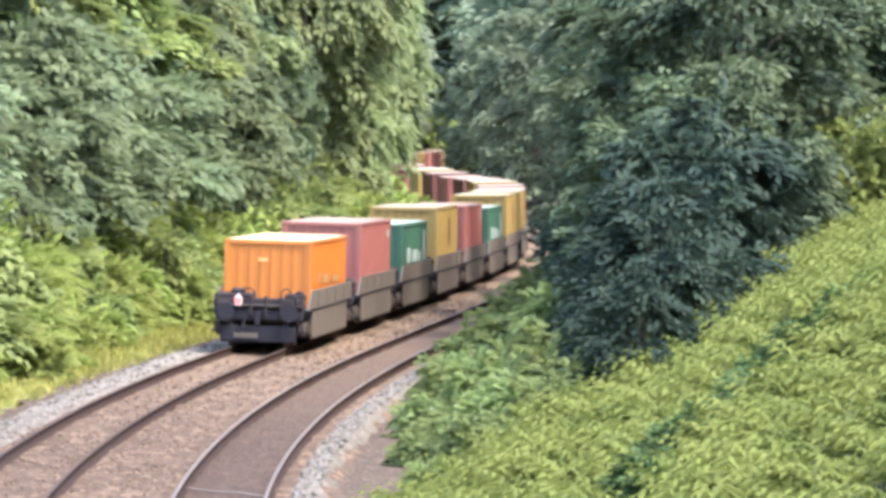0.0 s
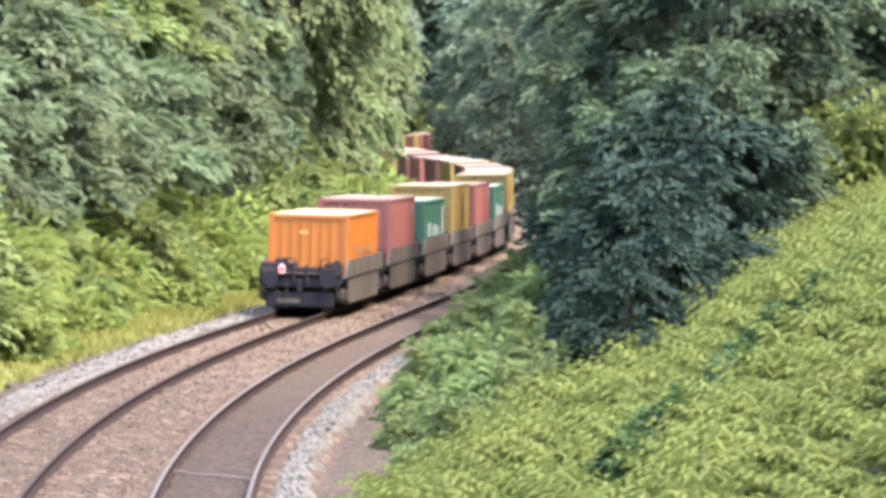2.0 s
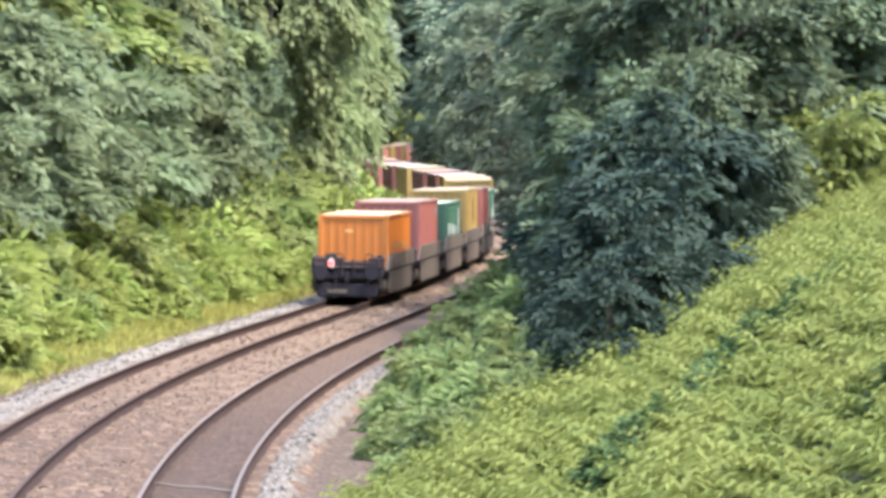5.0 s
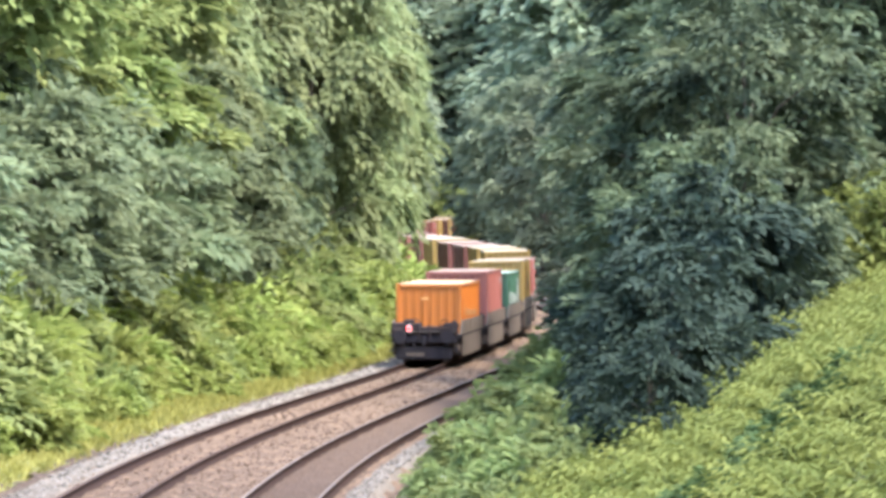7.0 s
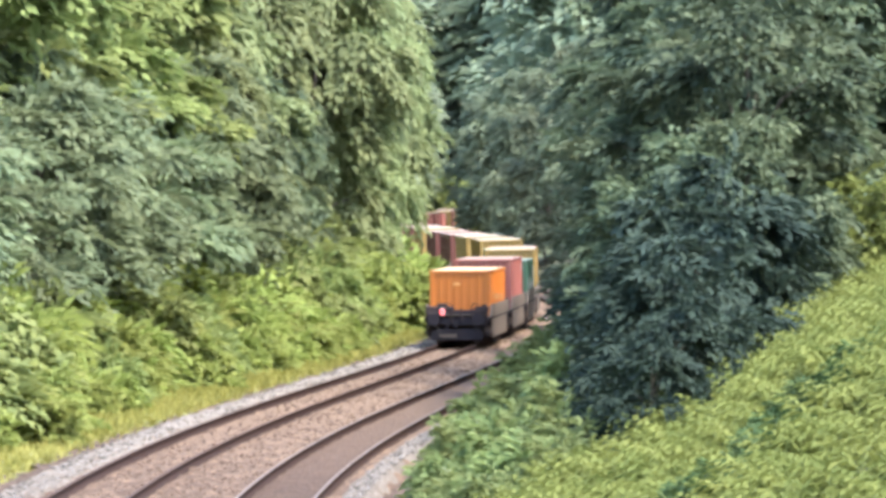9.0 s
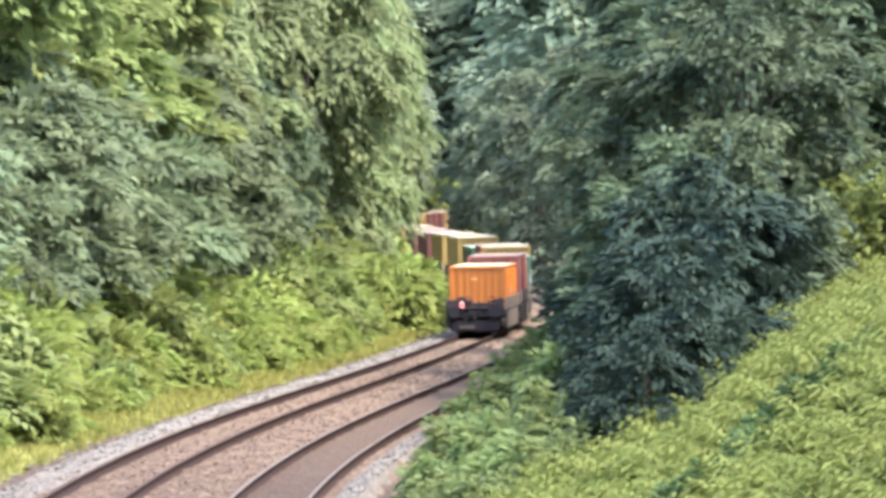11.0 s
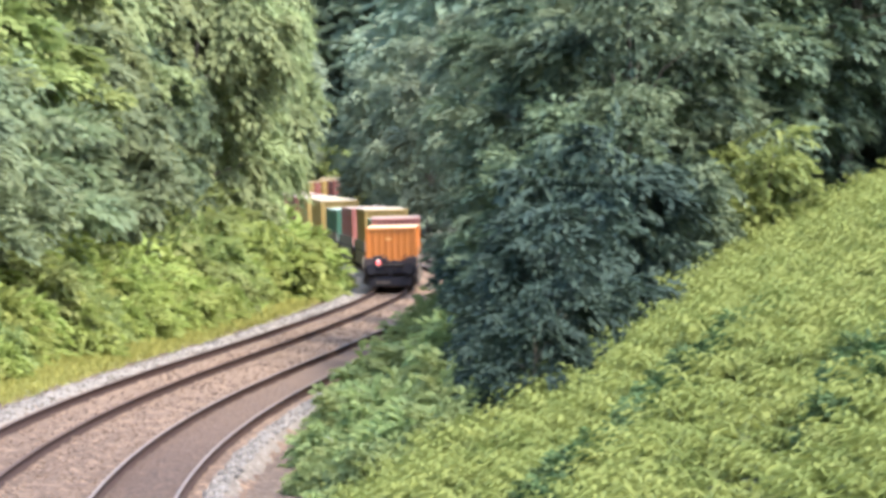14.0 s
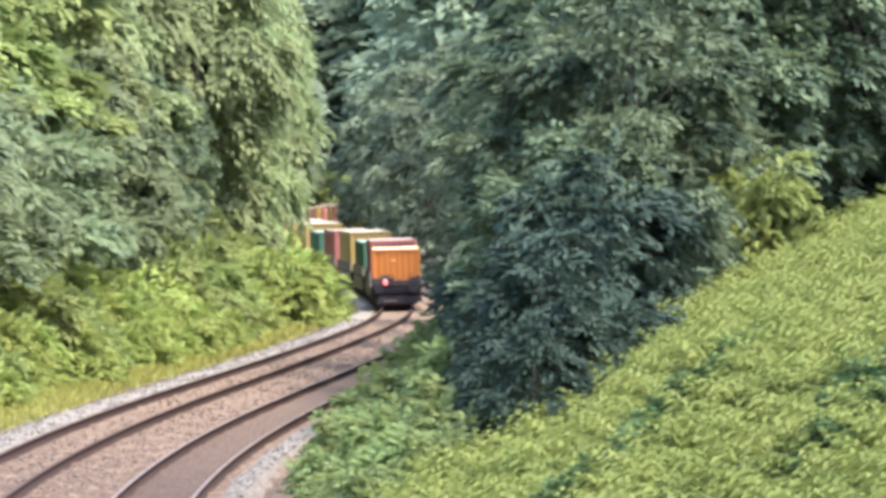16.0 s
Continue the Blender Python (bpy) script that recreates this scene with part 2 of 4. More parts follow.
# ---- building blocks ----
def mesh_of(name, verts, faces, mats, smooth=False):
    """A mesh from arrays of corners and of triangles or quads."""
    me = bpy.data.meshes.new(name)
    verts, faces = np.asarray(verts, dtype=np.float32), np.asarray(faces, dtype=np.int32)
    n, k = faces.shape
    me.vertices.add(len(verts))
    me.vertices.foreach_set("co", verts.ravel())
    me.loops.add(n * k)
    me.loops.foreach_set("vertex_index", faces.ravel())
    me.polygons.add(n)
    me.polygons.foreach_set("loop_start", np.arange(n, dtype=np.int32) * k)
    if smooth:
        me.polygons.foreach_set("use_smooth", np.ones(n, dtype=bool))
    for m in mats if isinstance(mats, (list, tuple)) else [mats]:
        me.materials.append(m)
    me.update(calc_edges=True)
    return me


def put(ob, parent):
    ob.parent = parent
    return ob


def part(name, bm, mat, parent, label=""):
    """Links a bmesh as one mesh object under a thing or part."""
    me = bpy.data.meshes.new(name)
    bm.to_mesh(me)
    bm.free()
    me.materials.append(mat)
    ob = new(name, me)
    if parent:
        ob.parent = parent
    return tagged(ob, label)


def block(x0, x1, y0, y1, z0, z1, bevel=0.0, bm=None):
    """A box with bevelled edges, into bm."""
    bm = bm or bmesh.new()
    vs = bmesh.ops.create_cube(bm, size=1.0, matrix=Matrix.Translation(((x0 + x1) / 2, (y0 + y1) / 2, (z0 + z1) / 2)) @ Matrix.Diagonal((x1 - x0, y1 - y0, z1 - z0, 1)))["verts"]
    if bevel:
        es = list({e for v in vs for e in v.link_edges})
        bmesh.ops.bevel(bm, geom=es, offset=bevel, segments=1, affect="EDGES")
    return bm


def rod(a, b, r, bm=None, sides=10, r2=None):
    """A round bar from a to b, into bm."""
    bm = bm or bmesh.new()
    a, b = Vector(a), Vector(b)
    m = Matrix.Translation((a + b) / 2) @ (b - a).to_track_quat("Z", "Y").to_matrix().to_4x4()
    bmesh.ops.create_cone(bm, cap_ends=True, segments=sides, radius1=r, radius2=r if r2 is None else r2, depth=(b - a).length, matrix=m)
    return bm


def prism(outline, y0, y1, bm=None):
    """An outline in x and z, drawn out from y0 to y1."""
    bm = bm or bmesh.new()
    f = bm.faces.new([bm.verts.new((x, y0, z)) for x, z in outline])
    got = bmesh.ops.extrude_face_region(bm, geom=[f])["geom"]
    bmesh.ops.translate(bm, vec=(0, y1 - y0, 0), verts=[v for v in got if isinstance(v, bmesh.types.BMVert)])
    bmesh.ops.recalc_face_normals(bm, faces=bm.faces)
    return bm


def sweep(profile, s0, s1, step, u0, closed=True, tilt=True, wobble=0.0):
    """Corners and quads of a section (u, z) drawn along the track, u0 to its right."""
    ss = np.arange(s0, s1 + step / 2, step)
    x, y, h = (np.interp(ss, S, a) for a in (LX, LY, TURN))
    prof = np.array(profile)
    u = prof[None, :, 0] + u0
    rng = np.random.default_rng(7)
    z = np.repeat(prof[None, :, 1], len(ss), 0) + wobble * rng.normal(size=(len(ss), len(prof)))
    u = np.repeat(u, len(ss), 0) + wobble * 1.5 * rng.normal(size=z.shape)
    if tilt:
        z = z + np.stack([tilt_height(ss, u0 + p) for p in prof[:, 0]], 1)
    v = np.stack([x[:, None] + np.cos(h)[:, None] * u, y[:, None] - np.sin(h)[:, None] * u, z], 2).reshape(-1, 3)
    n, k = len(ss), len(prof)
    i, j = np.meshgrid(np.arange(n - 1), np.arange(k if closed else k - 1), indexing="ij")
    j2 = (j + 1) % k
    f = np.stack([i * k + j, (i + 1) * k + j, (i + 1) * k + j2, i * k + j2], -1).reshape(-1, 4)
    return v, f


# ---- ground ----
def tube(points, radii, sides=7):
    """Corners and quads of a tapering limb."""
    pts = np.array(points, dtype=float)
    v = []
    for i, p in enumerate(pts):
        d = Vector(pts[min(i + 1, len(pts) - 1)] - pts[max(i - 1, 0)])
        m = d.to_track_quat("Z", "Y").to_matrix()
        v += [Vector(p) + m @ Vector((math.cos(a) * radii[i], math.sin(a) * radii[i], 0)) for a in (2 * math.pi * k / sides for k in range(sides))]
    f = [(i * sides + k, i * sides + (k + 1) % sides, (i + 1) * sides + (k + 1) % sides, (i + 1) * sides + k) for i in range(len(pts) - 1) for k in range(sides)]
    return np.array([tuple(q) for q in v]), np.array(f)


def ground_sheet():
    off = np.concatenate([[-1800, -900, -400, -200, -120, -80], np.arange(-60, -4, 2.0), np.arange(-4, 24, 0.7), np.arange(24, 70, 3.0), [80, 120, 200, 400, 900, 1800]])
    ys = np.concatenate([[-1500, -700, -300, -120, -40, 0, 20], np.arange(35, 240, 1.5), np.arange(240, 800, 6.0), [820, 900, 1100, 1600, 2600, 4200]])
    yy, oo = np.meshgrid(ys, off, indexing="ij")
    xx = track_x(yy) + oo
    zz = ground_height(xx, yy)
    soft = np.clip((np.abs(oo - 2) - 6.0) / 6, 0, 1)
    zz = zz + soft * 0.22 * np.sin(xx * 0.9 + 1.3 * np.sin(yy * 0.31)) * np.cos(yy * 0.63 + 0.5 * xx)
    n, k = yy.shape
    i, j = np.meshgrid(np.arange(n - 1), np.arange(k - 1), indexing="ij")
    f = np.stack([i * k + j, i * k + j + 1, (i + 1) * k + j + 1, (i + 1) * k + j], -1).reshape(-1, 4)
    me = mesh_of("ground", np.stack([xx, yy, zz], -1).reshape(-1, 3), f, EARTH, True)
    tagged(new("ground", me), "brown-green leaf litter and soil of the railway cutting", "ground", kind="structure")


def strip(name, label, category, profile, s0, s1, mat, step=0.8, wobble=0.012, tilt=True):
    v, f = sweep(profile, s0, s1, step, 0.0, closed=False, wobble=wobble, tilt=tilt)
    return tagged(new(name, mesh_of(name, v, f, mat)), label, category, kind="structure")


def track_bed():
    fine = lambda a, b, z, n: [(a + (b - a) * i / n, z) for i in range(n + 1)]
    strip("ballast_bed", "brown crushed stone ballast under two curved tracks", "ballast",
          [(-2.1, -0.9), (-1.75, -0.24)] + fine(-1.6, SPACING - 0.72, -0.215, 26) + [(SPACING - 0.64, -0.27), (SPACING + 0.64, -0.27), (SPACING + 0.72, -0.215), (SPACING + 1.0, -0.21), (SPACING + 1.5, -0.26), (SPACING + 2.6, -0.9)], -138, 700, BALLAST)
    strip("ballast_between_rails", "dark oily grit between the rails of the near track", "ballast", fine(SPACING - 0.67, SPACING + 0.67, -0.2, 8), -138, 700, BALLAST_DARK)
    strip("gravel_shoulder", "pale grey gravel shoulder beside the far track", "gravel", [(-2.4, -0.95), (-2.2, -0.36)] + fine(-2.05, -1.5, -0.195, 5) + [(-1.2, -0.19), (-1.1, -0.35)], -138, 700, GRAVEL, wobble=0.02)
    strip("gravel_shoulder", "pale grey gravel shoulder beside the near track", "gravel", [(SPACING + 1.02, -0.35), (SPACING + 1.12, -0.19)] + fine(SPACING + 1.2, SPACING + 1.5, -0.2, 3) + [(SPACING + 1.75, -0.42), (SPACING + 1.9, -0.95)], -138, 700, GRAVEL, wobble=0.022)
    strip("cess_path", "trodden brown grit path beside the gravel", "path", fine(SPACING + 1.62, SPACING + 3.7, -0.44, 7), -138, 300, CESS)
    strip("cess_path", "narrow strip of brown grit between gravel and grass", "path", fine(-3.0, -2.1, -0.4, 5), -138, 500, CESS, wobble=0.03)
    strip("verge", "yellowing mown grass verge beside the track", "verge", [(-5.4, -0.62)] + fine(-5.0, -2.75, -0.42, 6), -138, 500, VERGE, wobble=0.04)


def rails():
    foot = [(-0.09, -0.24), (0.09, -0.24), (0.08, -0.205), (0.022, -0.18), (0.016, -0.055), (0.037, -0.042), (0.037, -0.006), (-0.037, -0.006), (-0.037, -0.042), (-0.016, -0.055), (-0.022, -0.18), (-0.08, -0.205)]
    head = [(-0.037, -0.006), (0.037, -0.006), (0.030, 0.002), (0.012, 0.006), (-0.012, 0.006), (-0.030, 0.002)]
    for u0 in (-0.753, 0.753, SPACING - 0.753, SPACING + 0.753):
        v, f = sweep(foot, -138, 700, 1.0, u0)
        ob = tagged(new("rail", mesh_of("rail", v, f, RUST)), "rusty brown steel rail, its head paled as if lit" if u0 > 2 else "dark rusty brown steel rail", "rail", "rails of the two tracks")
        v, f = sweep(head, -138, 700, 1.0, u0)
        put(new("running_surface", mesh_of("running_surface", v, f, RAILHEAD_LIT if u0 > 2 else RAILHEAD, True)), ob)


def cable():
    a, b = spot(-36.6, SPACING - 0.7, -0.15), spot(-37.4, SPACING + 0.68, -0.15)
    v, f = tube([tuple(a.lerp(b, k / 6) - Vector((0, 0, 0.02 * math.sin(k * 2.3) ** 2))) for k in range(7)], [0.017] * 7, 8)
    tagged(new("bond_cable", mesh_of("bond_cable", v, f, CABLE, True)), "pale bonding cable lying across the near track", "cable")


def loose_stones(name, label, seed, count, spans, z, mat, lo, hi):
    """Angular stones lying on the bed, between s and u limits."""
    rng = np.random.default_rng(seed)
    ss = -62 + 175 * rng.uniform(0, 1, count) ** 1.25
    span = np.array(spans)[rng.integers(0, len(spans), count)]
    u = span[:, 0] + (span[:, 1] - span[:, 0]) * rng.uniform(0, 1, count)
    h = np.interp(ss, S, TURN)
    c = np.stack([np.interp(ss, S, LX) + np.cos(h) * u, np.interp(ss, S, LY) - np.sin(h) * u, z + tilt_height(ss, u)], 1)
    d = np.array([(1, 0, 0), (-1, 0, 0), (0, 1, 0), (0, -1, 0), (0, 0, 1), (0, 0, -1)], dtype=float)
    a = rng.uniform(0, 2 * math.pi, count)
    turn = np.stack([np.stack([np.cos(a), -np.sin(a), 0 * a], 1), np.stack([np.sin(a), np.cos(a), 0 * a], 1), np.repeat([[0.0, 0.0, 1.0]], count, 0)], 1)
    size = rng.uniform(lo, hi, (count, 1)) * rng.uniform(0.7, 1.3, (count, 3)) * np.array([1.2, 1.0, 0.75])
    v = d[None] * size[:, None, :] * rng.uniform(0.7, 1.25, (count, 6, 1)) + rng.normal(size=(count, 6, 3)) * 0.25 * lo
    v = np.einsum("nij,nkj->nki", turn, v) + c[:, None, :]
    f = np.array([(0, 2, 4), (2, 1, 4), (1, 3, 4), (3, 0, 4), (2, 0, 5), (1, 2, 5), (3, 1, 5), (0, 3, 5)])
    f = f[None] + (np.arange(count) * 6)[:, None, None]
    tagged(new(name, mesh_of(name, v.reshape(-1, 3), f.reshape(-1, 3), mat)), label, "stones", kind="stuff")


ground_sheet()
track_bed()
rails()
cable()
loose_stones("ballast_stones", "loose brown ballast stones between the rails", 91, 9000, ((-1.55, -0.9), (-0.62, 0.62), (0.9, 2.6), (0.9, 2.6)), -0.208, STONE_BROWN, 0.024, 0.048)
loose_stones("gravel_stones", "loose pale gravel stones on both shoulders", 92, 5000, ((-2.1, -1.3), (SPACING + 1.15, SPACING + 1.55)), -0.19, STONE_PALE, 0.03, 0.065)


# ---- foliage ----
def leaves(points, axis, normal, length, width, rng):
    """Folded leaf blades at points: corners and triangles."""
    n = len(points)
    axis = axis / (np.linalg.norm(axis, axis=1, keepdims=True) + 1e-9)
    side = np.cross(axis, normal)
    side /= np.linalg.norm(side, axis=1, keepdims=True) + 1e-9
    nor = np.cross(side, axis)
    L, W = length[:, None], width[:, None]
    v = np.stack([points, points + axis * L * 0.5 + side * W * 0.5 + nor * W * 0.18, points + axis * L - nor * L * 0.12, points + axis * L * 0.5 - side * W * 0.5 + nor * W * 0.18], 1)
    f = np.array([[0, 1, 2], [0, 2, 3]])[None] + (np.arange(n) * 4)[:, None, None]
    return v.reshape(-1, 3), f.reshape(-1, 3)


def spray_crown(rng, centres, radii, count, size, flat=0.48, droop=0.3, spread=1.0, reach=2.6):
    """Leafy sprays round centres: flat fans of leaves that lie over one another like shingles, bending down at their tips."""
    per = 12
    m = max(1, count // per)
    w = radii ** 2
    pick = rng.choice(len(centres), m, p=w / w.sum())
    c, r = centres[pick], radii[pick]
    d = rng.normal(size=(m, 3))
    d /= np.linalg.norm(d, axis=1, keepdims=True)
    out = c * (1, 1, 0)
    out /= np.linalg.norm(out, axis=1, keepdims=True) + 1e-6
    d = d + out * 0.6 + np.array([0, 0, 0.3])
    d /= np.linalg.norm(d, axis=1, keepdims=True)
    base = c + d * r[:, None] * rng.uniform(0.35, 0.85, m)[:, None] * np.array([1, 1, flat])
    way = d * (1, 1, 0.25) + out * 0.35 + rng.normal(size=(m, 3)) * 0.28 * spread + np.array([0, 0, 0.1 - droop * 0.6])
    way /= np.linalg.norm(way, axis=1, keepdims=True)
    up = np.array([0, 0, 1.0]) + d * 0.55 + rng.normal(size=(m, 3)) * 0.22
    across = np.cross(way, up)
    across /= np.linalg.norm(across, axis=1, keepdims=True) + 1e-9
    L = size * reach * rng.uniform(0.6, 1.25, m)
    q = (np.arange(per) + 0.5) / per
    q = np.clip(q[None, :] + rng.normal(size=(m, per)) * 0.07, 0, 1)
    sign = np.where(np.arange(per) % 2 == 0, 1.0, -1.0)[None, :] * np.ones((m, 1))
    lat = sign * (0.05 + 0.2 * np.sin(math.pi * (0.15 + 0.8 * q))) * rng.uniform(0.5, 1.2, (m, per))
    e = lambda a: a[:, None, :]
    p = e(base) + e(way) * (q * L[:, None])[:, :, None] + e(across) * (lat * L[:, None])[:, :, None]
    p[:, :, 2] -= (droop + 0.2) * 0.6 * q * q * L[:, None]
    axis = e(way) + e(across) * (sign * 0.75 * (1.1 - q))[:, :, None] + rng.normal(size=(m, per, 3)) * 0.2
    axis[:, :, 2] -= droop * q
    normal = np.repeat(e(up), per, 1) + rng.normal(size=(m, per, 3)) * 0.1
    n = m * per
    ll = size * rng.uniform(0.65, 1.3, n)
    return leaves(p.reshape(n, 3), axis.reshape(n, 3), normal.reshape(n, 3), ll * 1.1, ll * rng.uniform(0.52, 0.72, n), rng)


def joined(pieces):
    vs, fs, o = [], [], 0
    for v, f in pieces:
        vs.append(v)
        fs.append(f + o)
        o += len(v)
    return np.concatenate(vs), np.concatenate(fs)


def tree(seed, height, radius, base, clumps, count, size, leaf, label, shape="round", group="woodland trees", flat=0.45, droop=0.3, gather=3.1):
    """A tree at the origin: trunk with limbs, and a crown of leaf sprays on an uneven outline."""
    rng = np.random.default_rng(seed)
    t = rng.uniform(0, 1, clumps) ** 0.85
    z = base + (height - base) * t
    if shape == "cone":
        prof = radius * (1.02 - t) ** 0.75
    elif shape == "column":
        prof = radius * np.sqrt(np.clip(1 - (2 * t - 0.9) ** 4, 0.08, 1))
    else:
        prof = radius * np.sqrt(np.clip(1 - (2 * np.clip(t, 0.05, 1) - 0.86) ** 2, 0.06, 1))
    a = rng.uniform(0, 2 * math.pi, clumps)
    lobes = 1 + 0.22 * np.sin(a * 3 + z * 0.9 + seed) + 0.12 * np.sin(a * 5 - z * 1.7)
    rr = prof * lobes * rng.uniform(0.5, 1.0, clumps) ** 0.5
    centres = np.stack([np.cos(a) * rr, np.sin(a) * rr, z + rng.normal(size=clumps) * 0.3], 1)
    radii = rng.uniform(0.55, 1.15, clumps) * radius / gather
    v, f = spray_crown(rng, centres, radii, count, size, flat, droop)
    crown = new("crown", mesh_of("crown", v, f, leaf))
    lean = rng.normal(size=2) * 0.25
    pts = [(lean[0] * q * q, lean[1] * q * q, q * height * 0.82 - 0.8 * (q == 0)) for q in np.linspace(0, 1, 6)]
    r0 = height * 0.018
    pieces = [tube(pts, [r0 * (1.05 - 0.9 * q) for q in np.linspace(0, 1, 6)])]
    for k in rng.choice(clumps, 14, replace=False):
        e = centres[k]
        q = max(0.15, min(0.8, (e[2] - 0.25 * np.hypot(e[0], e[1])) / height - 0.06))
        s0 = np.array([lean[0] * q * q, lean[1] * q * q, q * height * 0.82])
        mid = (s0 + e) / 2 + np.array([0, 0, 0.15 * np.linalg.norm(e - s0)])
        pieces.append(tube([s0, mid, e], [r0 * 0.38, r0 * 0.24, r0 * 0.07], 5))
    v, f = joined(pieces)
    trunk = new("trunk", mesh_of("trunk", v, f, BARK, True))
    thing = new("tree")
    put(crown, thing), put(trunk, thing)
    return tagged(thing, label, "tree", group)


def bush(seed, height, radius, count, size, leaf, label, name="bush", group="bushes along the line", flat=0.75):
    """A bush at the origin: several stems and a leafy dome down to the ground."""
    rng = np.random.default_rng(seed)
    n = 38
    a, t = rng.uniform(0, 2 * math.pi, n), rng.uniform(0, 1, n)
    rr = radius * np.sqrt(1.05 - t ** 1.8) * rng.uniform(0.35, 1.0, n) ** 0.5
    centres = np.stack([np.cos(a) * rr, np.sin(a) * rr * 0.9, 0.1 + (height - 0.25) * t * rng.uniform(0.75, 1.05, n)], 1)
    radii = rng.uniform(0.3, 0.62, n) * radius / 1.6
    v, f = spray_crown(rng, centres, radii, count, size, flat, 0.25, 1.3)
    crown = new("foliage", mesh_of("foliage", v, f, leaf))
    pieces = [tube([(0.1 * math.cos(k), 0.1 * math.sin(k), -0.4), tuple(centres[k] * 0.5), tuple(centres[k])], [0.04, 0.025, 0.008], 5) for k in range(7)]
    v, f = joined(pieces)
    stems = new("woody_stem", mesh_of("woody_stem", v, f, BARK, True))
    thing = new(name)
    put(crown, thing), put(stems, thing)
    return tagged(thing, label, "bush", group)


class Planter:
    """Sets templates of a plant out over the ground; the first of each is the template itself."""

    def __init__(self, makers):
        self.kinds = [(m, []) for m in makers]
        self.rng = random.Random(5)

    def set(self, kind, x, y, scale=1.0, sink=0.15, z=None):
        maker, made = self.kinds[kind % len(self.kinds)]
        if not made:
            made.append(maker())
            ob = made[0]
        else:
            ob = None
        zz = float(ground_height(np.float64(x), np.float64(y))) - sink if z is None else z
        m = pose(x, y, zz, self.rng.uniform(-3, 3), self.rng.uniform(-3, 3), self.rng.uniform(0, 360)) @ Matrix.Diagonal((scale, scale, scale * self.rng.uniform(0.94, 1.08), 1))
        if ob:
            ob.matrix_basis = m
            return ob
        first = made[0]
        keep = first.matrix_basis.copy()
        first.matrix_basis = Matrix.Identity(4)
        c = copy_thing(first, m)
        first.matrix_basis = keep
        return c


def at_line(s, u):
    p = spot(s, u)
    return p.x, p.y


